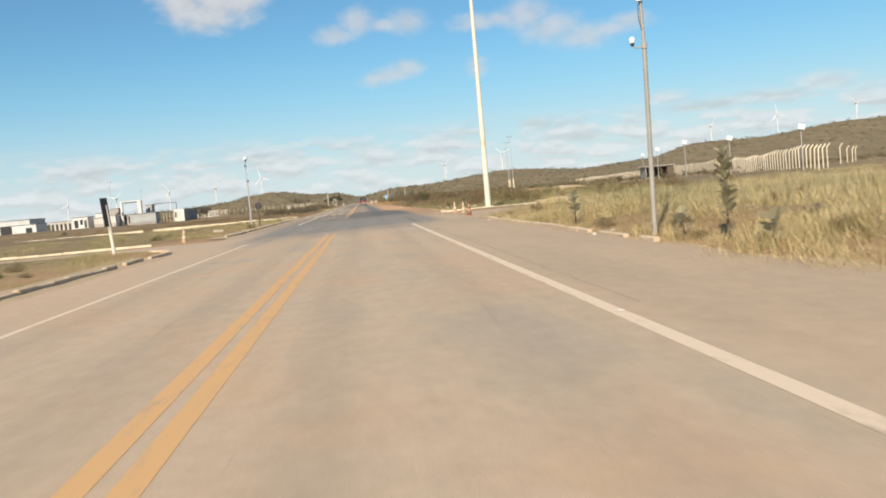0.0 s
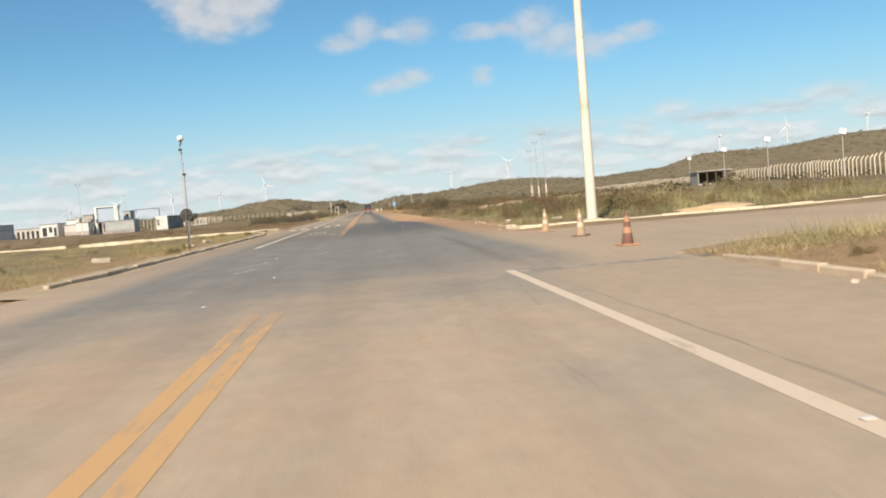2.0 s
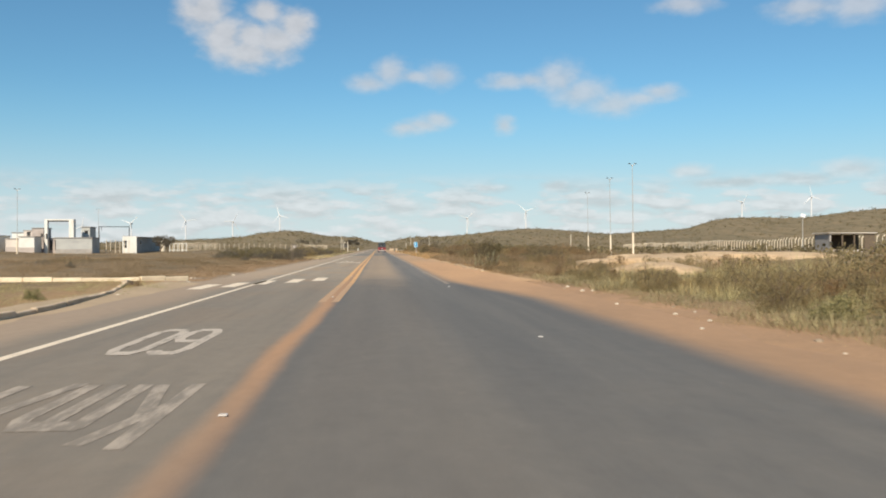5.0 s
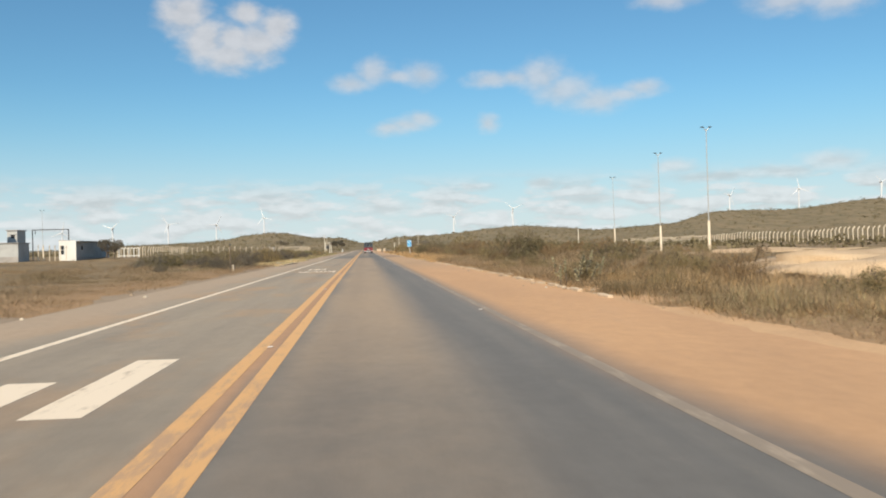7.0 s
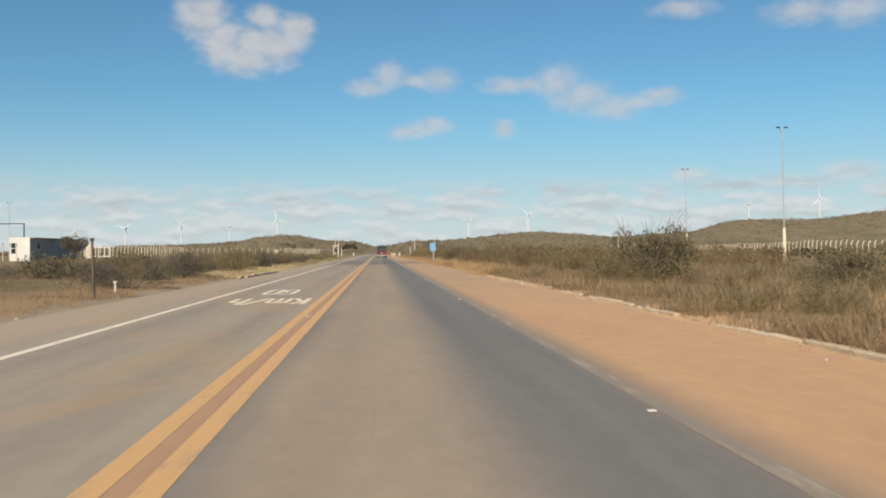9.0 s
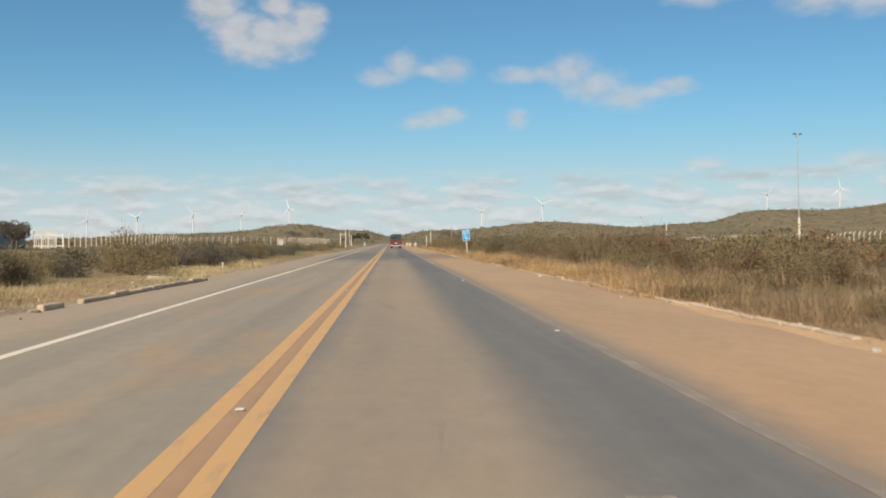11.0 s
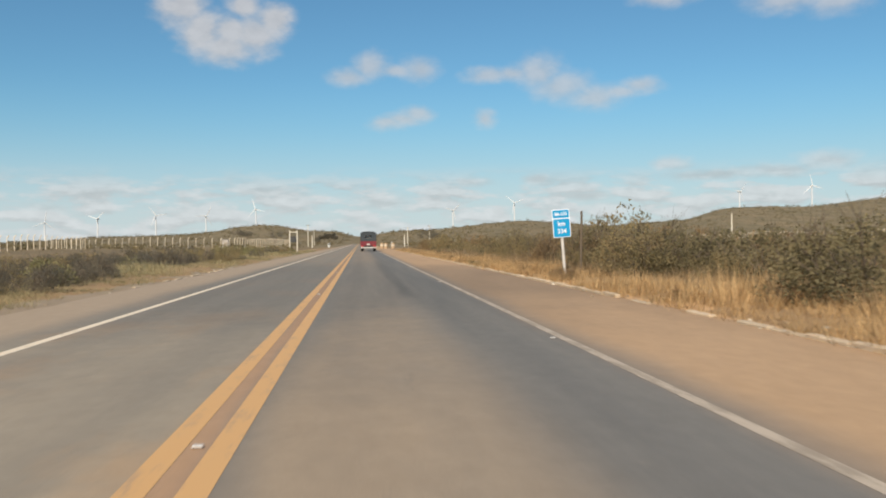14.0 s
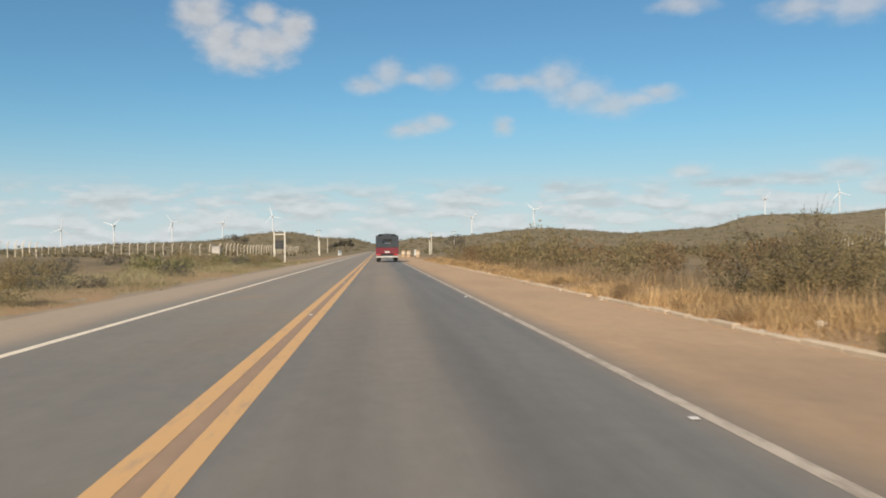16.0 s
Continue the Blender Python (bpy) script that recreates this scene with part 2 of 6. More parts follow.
    pale = k.mix(k.ramp(blotch, 0.3, 0.7), (0.450, 0.335, 0.228), (0.395, 0.298, 0.207))
    sand = k.mix(k.ramp(jy, 48.0, 72.0), pale, sand)
    gape = k.m("MULTIPLY", k.m("MULTIPLY", k.ramp(y, 38.0, 43.0), k.ramp(y, 104.0, 86.0)), 1.45)
    xs = k.m("SUBTRACT", k.m("ADD", x, k.m("MULTIPLY", jit, 0.35)), gape)
    col = k.mix(k.m("MULTIPLY", k.ramp(xs, 3.3, 4.3), k.ramp(blotch, 0.1, 0.5, 0.8, 1.0)), col, sand)
    verge_l = k.mix(k.ramp(jy, 112.0, 98.0), (0.400, 0.300, 0.208), k.mix(k.ramp(jy, 55.0, 40.0), (0.365, 0.270, 0.188), (0.480, 0.350, 0.240)))
    col = k.mix(k.m("MULTIPLY", k.ramp(k.m("ADD", x, k.m("MULTIPLY", jit, 0.4)), -3.35, -4.4), 0.85), col, verge_l)
    mid = k.m("MULTIPLY", k.ramp(k.m("ABSOLUTE", k.m("ADD", x, k.m("MULTIPLY", jit, 0.3))), 0.27, 0.02), k.m("MULTIPLY", k.ramp(y, 64.0, 80.0), k.ramp(y, 420.0, 120.0)))
    col = k.mix(k.m("MULTIPLY", mid, 0.85), col, (0.440, 0.250, 0.135))
    oil = k.noise(k.v("MULTIPLY", pos, (2.2, 0.16, 1)), 1.0, 6.0, 0.7, 0.6).outputs["Fac"]
    wheel = k.m("MULTIPLY", k.ramp(k.m("ABSOLUTE", k.m("SUBTRACT", k.m("ABSOLUTE", k.m("SUBTRACT", k.m("ABSOLUTE", x), 1.75)), 0.85)), 0.5, 0.05), 0.12)
    col = k.mix(wheel, col, (0.135, 0.120, 0.105))
    col = k.mix(k.m("MULTIPLY", k.ramp(oil, 0.60, 0.74), k.m("MULTIPLY", k.ramp(k.m("ABSOLUTE", x), 3.4, 2.6), 0.28)), col, (0.115, 0.105, 0.095))
    chip = k.noise(pos, 2.2, 6.0, 0.75).outputs["Fac"]
    col = k.mix(k.m("MULTIPLY", k.ramp(chip, 0.62, 0.72), 0.35), col, (0.30, 0.25, 0.20))
    mottle = k.noise(k.v("MULTIPLY", pos, (1, 0.5, 1)), 4.5, 5.0, 0.7).outputs["Fac"]
    gain = k.m("MULTIPLY", k.ramp(grain, 0.2, 0.8, 0.80, 1.20, False), k.ramp(mottle, 0.25, 0.75, 0.91, 1.09, False))
    col = k.v("MULTIPLY", col, k.combine(gain, gain, gain))
    b = k.n("ShaderNodeBsdfPrincipled")
    k.put(b.inputs["Base Color"], col)
    b.inputs["Roughness"].default_value, b.inputs["Specular IOR Level"].default_value = 0.82, 0.28
    bn = k.n("ShaderNodeBump")
    bn.inputs["Strength"].default_value, bn.inputs["Distance"].default_value = 0.25, 0.01
    k.put(bn.inputs["Height"], grain)
    k.t.links.new(bn.outputs[0], b.inputs["Normal"])
    k.t.links.new(b.outputs[0], k.n("ShaderNodeOutputMaterial").inputs[0])
    return mat


def paint_material(name, c, worn, under, sanded=None):
    mat = bpy.data.materials.new(name)
    mat.use_nodes = True
    k = Nodes(mat.node_tree)
    pos = k.n("ShaderNodeNewGeometry").outputs["Position"]
    a = k.noise(k.v("MULTIPLY", pos, (6, 1.2, 1)), 1.0, 6.0, 0.7).outputs["Fac"]
    g = k.noise(pos, 40.0, 3.0, 0.7).outputs["Fac"]
    x, y, _ = k.xyz(pos)
    left = k.m("ADD", a, k.m("MULTIPLY", g, 0.25))
    if sanded:
        left = k.m("SUBTRACT", left, k.ramp(y, sanded[0], sanded[1], 0.0, sanded[2]))
    col = k.mix(k.ramp(left, worn, worn + 0.2), under, c)
    b = k.n("ShaderNodeBsdfPrincipled")
    k.put(b.inputs["Base Color"], col)
    b.inputs["Roughness"].default_value = 0.7
    k.t.links.new(b.outputs[0], k.n("ShaderNodeOutputMaterial").inputs[0])
    return mat


def ground_material():
    mat = bpy.data.materials.new("dry_ground")
    mat.use_nodes = True
    k = Nodes(mat.node_tree)
    pos = k.n("ShaderNodeNewGeometry").outputs["Position"]
    x, y, z = k.xyz(pos)
    big = k.noise(pos, 0.03, 6.0, 0.65).outputs["Fac"]
    mid = k.noise(pos, 0.35, 6.0, 0.65).outputs["Fac"]
    small = k.noise(pos, 7.0, 4.0, 0.7).outputs["Fac"]
    straw = k.mix(k.ramp(mid, 0.3, 0.7), (0.300, 0.215, 0.124), (0.205, 0.155, 0.094))
    brown = k.mix(k.ramp(mid, 0.3, 0.7), (0.220, 0.163, 0.102), (0.152, 0.120, 0.076))
    near = k.mix(k.ramp(big, 0.4, 0.62), straw, brown)
    near = k.mix(k.ramp(k.m("ABSOLUTE", x), 11.0, 6.0), near, (0.370, 0.240, 0.135))
    far = k.mix(k.ramp(k.noise(k.v("MULTIPLY", pos, (1, 0.18, 2.0)), 0.02, 7.0, 0.72).outputs["Fac"], 0.3, 0.7), (0.265, 0.200, 0.120), (0.185, 0.150, 0.090))
    speck = k.noise(k.v("MULTIPLY", pos, (1, 0.35, 1)), 0.10, 4.0, 0.7).outputs["Fac"]
    far = k.mix(k.m("MULTIPLY", k.ramp(speck, 0.50, 0.60), 0.6), far, (0.105, 0.095, 0.055))
    col = k.mix(k.ramp(k.v("LENGTH", k.v("SUBTRACT", pos, (0, 120, 0))), 150.0, 420.0), near, far)
    gain = k.ramp(small, 0.2, 0.8, 0.75, 1.25, False)
    col = k.v("MULTIPLY", col, k.combine(gain, gain, gain))
    b = k.n("ShaderNodeBsdfPrincipled")
    k.put(b.inputs["Base Color"], col)
    b.inputs["Roughness"].default_value, b.inputs["Specular IOR Level"].default_value = 0.95, 0.1
    bn = k.n("ShaderNodeBump")
    bn.inputs["Strength"].default_value, bn.inputs["Distance"].default_value = 0.6, 0.1
    k.put(bn.inputs["Height"], small)
    k.t.links.new(bn.outputs[0], b.inputs["Normal"])
    k.t.links.new(b.outputs[0], k.n("ShaderNodeOutputMaterial").inputs[0])
    return mat


M_GROUND = ground_material()
M_ROAD = road_material()
M_WHITE_LINE = paint_material("white_road_paint", (0.78, 0.65, 0.49), 0.40, (0.45, 0.355, 0.26))
M_LINE_PINK = paint_material("dusty_white_paint", (0.67, 0.525, 0.38), 0.40, (0.47, 0.365, 0.265))
M_EDGE_WORN = paint_material("worn_edge_paint", (0.385, 0.303, 0.22), 0.60, (0.27, 0.212, 0.155))
M_EDGE_DUSTY = paint_material("dusty_edge_paint", (0.50, 0.405, 0.31), 0.52, (0.33, 0.262, 0.195))
M_LEGEND = paint_material("legend_paint", (0.52, 0.44, 0.355), 0.45, (0.255, 0.212, 0.162))
M_YELLOW = paint_material("yellow_road_paint", (0.62, 0.355, 0.145), 0.42, (0.45, 0.285, 0.155))
M_YELLOW_START = paint_material("dusty_yellow_paint", (0.60, 0.350, 0.150), 0.42, (0.44, 0.300, 0.185), (33.0, 39.0, 0.34))
M_LEGEND_FAINT = paint_material("sanded_legend_paint", (0.42, 0.345, 0.27), 0.54, (0.235, 0.195, 0.150))
M_WORN_CROSS = paint_material("ghost_of_white_paint", (0.46, 0.415, 0.355), 0.60, (0.250, 0.222, 0.187))
M_YELLOW_DIRTY = paint_material("sanded_yellow_paint", (0.65, 0.370, 0.15), 0.36, (0.45, 0.280, 0.155), (112.0, 88.0, 0.34))
M_KERB = surface("kerb_concrete", (0.60, 0.47, 0.33), (0.50, 0.38, 0.26), 1.5, 0.9, fine=0.2, dirt=(0.42, 0.28, 0.17), dirt_at=0.58, per_object=0.12)
M_KERB_WHITE = surface("whitewashed_kerb", (0.78, 0.66, 0.48), (0.66, 0.54, 0.38), 1.2, 0.9, fine=0.15, dirt=(0.36, 0.25, 0.15), dirt_at=0.62, per_object=0.1)
M_CONCRETE = surface("pole_concrete", (0.73, 0.665, 0.555), (0.67, 0.605, 0.495), 0.8, 0.9, fine=0.1, dirt=(0.54, 0.46, 0.345), dirt_at=0.64)
M_POST = surface("fence_concrete", (0.74, 0.63, 0.48), (0.64, 0.53, 0.40), 0.7, 0.9, fine=0.15, per_object=0.12)
M_STEEL = surface("galvanised_steel", (0.50, 0.49, 0.46), (0.42, 0.41, 0.39), 2.0, 0.5, 0.35, fine=0.1)
M_DULL_STEEL = surface("dull_painted_steel", (0.37, 0.345, 0.31), (0.30, 0.28, 0.25), 2.0, 0.65, 0.1, fine=0.1)
M_DARK = surface("dark_metal", (0.035, 0.036, 0.038), (0.055, 0.052, 0.05), 3.0, 0.55, 0.2, fine=0.1)
M_SIGNBACK = surface("sign_back", (0.055, 0.055, 0.057), (0.085, 0.08, 0.075), 4.0, 0.6, 0.3, fine=0.1)
M_WHITE = surface("white_wall_paint", (0.70, 0.69, 0.65), (0.62, 0.60, 0.55), 0.5, 0.85, fine=0.05, dirt=(0.50, 0.44, 0.36), dirt_at=0.66)
M_GREY_WALL = surface("grey_wall", (0.58, 0.58, 0.56), (0.51, 0.51, 0.49), 0.4, 0.9, fine=0.08, dirt=(0.44, 0.42, 0.39), dirt_at=0.62)
M_PINK_WALL = surface("pinkish_render", (0.64, 0.57, 0.51), (0.55, 0.49, 0.44), 0.5, 0.9, fine=0.1, dirt=(0.42, 0.37, 0.32), dirt_at=0.6)
M_WALL_DARK = surface("grey_render", (0.42, 0.42, 0.40), (0.35, 0.35, 0.34), 0.5, 0.9, fine=0.08, dirt=(0.27, 0.26, 0.25), dirt_at=0.6)
M_PINK_DARK = surface("dirty_pinkish_render", (0.46, 0.40, 0.36), (0.38, 0.33, 0.30), 0.5, 0.9, fine=0.1, dirt=(0.27, 0.23, 0.20), dirt_at=0.58)
M_ROOF = surface("fibre_cement_roof", (0.36, 0.33, 0.30), (0.28, 0.26, 0.24), 0.8, 0.9, fine=0.1)
M_GLASS = surface("dark_glass", (0.03, 0.035, 0.04), (0.04, 0.045, 0.05), 1.0, 0.12, fine=0.0, bump=0.0, spec=0.5)
M_BLUE = surface("blue_sign_sheet", (0.005, 0.28, 0.54), (0.008, 0.29, 0.56), 5.0, 0.45, fine=0.03, fine_scale=20, bump=0.0, spec=0.4)
M_SIGNWHITE = surface("white_sign_film", (0.80, 0.82, 0.84), (0.76, 0.78, 0.80), 5.0, 0.5, fine=0.03, bump=0.0)
M_ORANGE = surface("cone_orange", (0.52, 0.26, 0.145), (0.44, 0.22, 0.125), 8.0, 0.65, fine=0.15, dirt=(0.40, 0.25, 0.16), dirt_at=0.55)
M_ORANGE_PALE = surface("bleached_cone_orange", (0.50, 0.335, 0.20), (0.43, 0.28, 0.165), 8.0, 0.7, fine=0.15, dirt=(0.40, 0.28, 0.175), dirt_at=0.52)
M_CONE_WHITE = surface("cone_band", (0.60, 0.50, 0.37), (0.52, 0.42, 0.31), 8.0, 0.6, fine=0.15)
M_CONE_DARK = surface("dirty_cone_red", (0.20, 0.095, 0.068), (0.15, 0.072, 0.054), 8.0, 0.7, fine=0.2, dirt=(0.22, 0.13, 0.09), dirt_at=0.5)
M_RUBBER = surface("black_rubber", (0.02, 0.02, 0.02), (0.03, 0.028, 0.026), 6.0, 0.85, fine=0.2)
M_TRUCK_RED = surface("wine_red_paint", (0.20, 0.022, 0.032), (0.15, 0.02, 0.028), 2.0, 0.4, fine=0.06, dirt=(0.20, 0.10, 0.07), dirt_at=0.62, spec=0.5)
M_TARP = surface("dark_tarpaulin", (0.040, 0.048, 0.055), (0.055, 0.062, 0.068), 2.0, 0.75, fine=0.15)
M_TAIL = surface("tail_lamp_red", (0.55, 0.05, 0.04), (0.5, 0.04, 0.04), 5.0, 0.3, fine=0.0, bump=0.0, spec=0.5)
M_BUMPER = surface("bumper_white", (0.62, 0.58, 0.54), (0.5, 0.46, 0.42), 4.0, 0.5, fine=0.1)
M_TURBINE = surface("turbine_white", (0.656, 0.664, 0.672), (0.624, 0.632, 0.640), 0.05, 0.5, fine=0.02, fine_scale=2, bump=0.0)
M_SAND = surface("pale_sand", (0.56, 0.41, 0.26), (0.46, 0.32, 0.19), 0.6, 0.95, fine=0.2, fine_scale=20, bump=0.4)
M_REDSAND = surface("red_sand", (0.58, 0.37, 0.20), (0.50, 0.315, 0.175), 0.5, 0.95, fine=0.12, fine_scale=12, bump=0.3)
M_DARKSAND = surface("dark_red_soil", (0.42, 0.255, 0.142), (0.34, 0.212, 0.122), 0.5, 0.95, fine=0.15, fine_scale=12, bump=0.3)
M_DUST = surface("grey_dust", (0.34, 0.255, 0.175), (0.28, 0.215, 0.150), 0.5, 0.95, fine=0.15, fine_scale=12, bump=0.3)
M_BEIGE = surface("beige_sand", (0.46, 0.34, 0.22), (0.40, 0.30, 0.195), 0.5, 0.95, fine=0.12, fine_scale=12, bump=0.3)
M_RUBBLE = surface("broken_concrete", (0.58, 0.50, 0.40), (0.46, 0.38, 0.29), 2.0, 0.95, fine=0.2, per_object=0.15)
M_BARK = surface("grey_bark", (0.16, 0.12, 0.085), (0.10, 0.078, 0.058), 6.0, 0.95, fine=0.3)
M_PALE_STRAW = surface("pale_straw_grass", (0.72, 0.575, 0.325), (0.60, 0.475, 0.25), 0.3, 0.9, fine=0.1, fine_scale=3, bump=0.0, island=0.35, dirt=(0.42, 0.37, 0.20), dirt_at=0.56, spec=0.1, thin=0.35)
M_STRAW = surface("straw_grass", (0.660, 0.440, 0.222), (0.500, 0.335, 0.168), 0.3, 0.9, fine=0.1, fine_scale=3, bump=0.0, island=0.35, dirt=(0.350, 0.250, 0.125), dirt_at=0.60, spec=0.1, thin=0.35)
M_GREEN_GRASS = surface("half_green_grass", (0.500, 0.435, 0.225), (0.380, 0.345, 0.165), 0.18, 0.9, fine=0.1, fine_scale=3, bump=0.0, island=0.35, dirt=(0.525, 0.375, 0.175), dirt_at=0.55, spec=0.1, thin=0.35)
M_DULL = surface("dull_dry_weeds", (0.490, 0.405, 0.225), (0.365, 0.308, 0.168), 0.2, 0.9, fine=0.1, fine_scale=3, bump=0.0, island=0.35, dirt=(0.26, 0.24, 0.13), dirt_at=0.56, spec=0.1, thin=0.35)
M_RUSSET = surface("russet_grass", (0.385, 0.275, 0.168), (0.290, 0.214, 0.130), 0.2, 0.9, fine=0.1, fine_scale=3, bump=0.0, island=0.35, dirt=(0.188, 0.144, 0.077), dirt_at=0.58, spec=0.1, thin=0.35)
M_LEAF_OLIVE = surface("olive_leaves", (0.403, 0.308, 0.157), (0.291, 0.230, 0.118), 0.5, 0.8, fine=0.1, fine_scale=3, bump=0.0, island=0.13, spec=0.15, thin=0.55)
M_LEAF_BROWN = surface("dry_brown_leaves", (0.390, 0.263, 0.140), (0.285, 0.197, 0.106), 0.5, 0.85, fine=0.1, fine_scale=3, bump=0.0, island=0.13, spec=0.1, thin=0.55)
M_LEAF_GREEN = surface("green_leaves", (0.300, 0.268, 0.122), (0.225, 0.205, 0.096), 0.5, 0.75, fine=0.1, fine_scale=3, bump=0.0, island=0.2, spec=0.2, thin=0.35)
M_LEAF_GREY = surface("grey_green_leaves", (0.247, 0.210, 0.155), (0.168, 0.149, 0.111), 0.5, 0.85, fine=0.1, fine_scale=3, bump=0.0, island=0.13, spec=0.1, thin=0.55)
M_HILL_SCRUB = surface("hill_scrub_leaves", (0.215, 0.172, 0.096), (0.150, 0.122, 0.070), 0.02, 0.9, fine=0.1, fine_scale=3, bump=0.0, island=0.3, spec=0.1, thin=0.3)
# dark by kind; past y 206 it also stands for the scrub's shaded side
M_LEAF_DARK = surface("dark_and_shaded_leaves", (0.221, 0.179, 0.094), (0.143, 0.120, 0.065), 0.5, 0.8, fine=0.1, fine_scale=3, bump=0.0, island=0.22, spec=0.2, thin=0.3)
M_BIG_LEAF = surface("pale_waxy_leaf", (0.52, 0.46, 0.29), (0.40, 0.36, 0.22), 5.0, 0.6, fine=0.1, bump=0.0, per_object=0.25, thin=0.5)


# ---------------------------------------------------------------- building helpers
def mesh_of(bm, name, mats):
    me = bpy.data.meshes.new(name)
    bm.normal_update()
    bm.to_mesh(me)
    bm.free()
    for m in mats if isinstance(mats, (list, tuple)) else [mats]:
        me.materials.append(m)
    return me


def part(name, bm, mats, parent=None, label=""):
    """Links a bmesh, or a mesh that others share, as one object under a thing or part."""
    me = bm if isinstance(bm, bpy.types.Mesh) else mesh_of(bm, name, mats)
    ob = new(name, me)
    ob.parent = parent
    if label:
        ob["label"] = label
    return ob


def thing(name, m, label, category, group="", kind=""):
    ob = new(name)
    ob.matrix_basis = m
    ob.empty_display_size = 0.3
    return tagged(ob, label, category, group, kind)


def box(bm, cx, cy, cz, sx, sy, sz, bevel=0.0, rot=None):
    m = Matrix.Translation((cx, cy, cz)) @ (rot or Matrix.Identity(4)) @ Matrix.Diagonal((sx, sy, sz, 1))
    r = bmesh.ops.create_cube(bm, size=1.0, matrix=m)
    if bevel:
        es = {e for v in r["verts"] for e in v.link_edges}
        bmesh.ops.bevel(bm, geom=list(es), offset=bevel, segments=1, affect="EDGES")
    return bm


def rod(bm, p0, p1, r0, r1=None, seg=10):
    p0, p1 = Vector(p0), Vector(p1)
    d = p1 - p0
    m = Matrix.Translation((p0 + p1) / 2) @ d.to_track_quat("Z", "Y").to_matrix().to_4x4()
    made = bmesh.ops.create_cone(bm, cap_ends=True, segments=seg, radius1=r0, radius2=r0 if r1 is None else r1, depth=d.length, matrix=m)
    if seg > 4:
        for e in {e for v in made["verts"] for e in v.link_edges}:
            if any(len(f.verts) > 4 for f in e.link_faces):
                e.smooth = False
    return bm


def B():
    return bmesh.new()


def smooth(ob):
    for p in ob.data.polygons:
        p.use_smooth = len(p.vertices) <= 4
    return ob


def raw_mesh(name, verts, faces, mats):
    me = bpy.data.meshes.new(name)
    me.from_pydata(verts.tolist() if hasattr(verts, "tolist") else verts, [], faces.tolist() if hasattr(faces, "tolist") else faces)
    for m in mats if isinstance(mats, (list, tuple)) else [mats]:
        me.materials.append(m)
    me.update()
    return me


rng = np.random.default_rng(7)

# ---------------------------------------------------------------- ground
RIDGE_AZ = np.array([-180, -90, -50, -30, -22, -18.5, -15.7, -12.4, -10.3, -8.9, -7.5, -6, -4.75, -3.6, -2.5, -1.5, -0.3, 0.4, 1.9, 3.4, 4.4, 6.4, 8.4, 10.5, 12.5, 14.4, 15.5, 19.4, 20.4, 21.6, 22.6, 24.5, 27, 29.5, 31.2, 33, 50, 90, 180.0])
RIDGE_EL = np.array([0.1, 0.1, 0.1, 0.1, 0.1, 0.25, 0.42, 0.48, 0.55, 0.67, 0.93, 1.07, 1.0, 0.74, 0.66, 0.66, 0.38, 0.34, 0.6, 0.7, 0.67, 0.85, 1.08, 1.18, 1.05, 0.88, 0.81, 1.03, 1.12, 1.5, 1.72, 1.76, 1.68, 1.93, 2.1, 2.15, 2.0, 0.6, 0.1])


def smoothstep(a, b, v):
    u = np.clip((v - a) / (b - a), 0, 1)
    return u * u * (3 - 2 * u)


def island_edge(x):
    """Where the grass island ends at the mouth of the side road, by x."""
    return np.interp(-np.asarray(x, float), [5.4, 6.2, 7.4, 9.0, 12.0, 26.0], [32.6, 33.8, 35.0, 35.9, 36.6, 37.0])


def height(x, y):
    """The lie of the land."""
    x, y = np.asarray(x, float), np.asarray(y, float)
    dx, dy = x, y - 110.0
    r = np.hypot(dx, dy)
    az = np.degrees(np.arctan2(dx, dy))
    el = np.interp(az, RIDGE_AZ, RIDGE_EL)
    crest = 2350 + 140 * np.sin(az * 0.19) + 90 * np.sin(az * 0.53 + 1.0)
    ridge = (np.tan(np.radians(el)) * crest + 1.25) * smoothstep(0.30, 1.0, r / crest)
    ridge = ridge * (1 - 0.45 * smoothstep(1.05, 2.2, r / crest)) * (1 + 0.02 * np.sin(x * 0.031 + y * 0.017))
    swell = 0.22 * np.sin(x * 0.11 + 0.6) * np.sin(y * 0.071 + 1.3) + 0.10 * np.sin(x * 0.31 + y * 0.23)
    swell = swell * smoothstep(9, 30, np.abs(x))
    right = 0.30 * smoothstep(16, 60, x)
    left = np.minimum(0.010 * np.maximum(-x - 18, 0), 0.7)
    island = 0.30 * smoothstep(6.95, 9.5, x) * (1 - smoothstep(37, 40.8, y)) * (1 - smoothstep(60, 90, x))
    verge = np.where(x > 0, 0.10 * smoothstep(6.9, 8.5, x), 0.08 * smoothstep(5.6, 7.5, -x))
    under = -0.10 * (1 - smoothstep(6.3, 6.9, np.where(x > 0, x, -x + 1.2)))
    side = ((x > 6.0) & (x < 262) & (y > 42) & (y < 57)) | ((x < -4.5) & (x > -262) & (y > island_edge(x)) & (y < 41.3))
    z = verge + island + under + swell + right + left + ridge
    return np.where(side, -0.10, z)


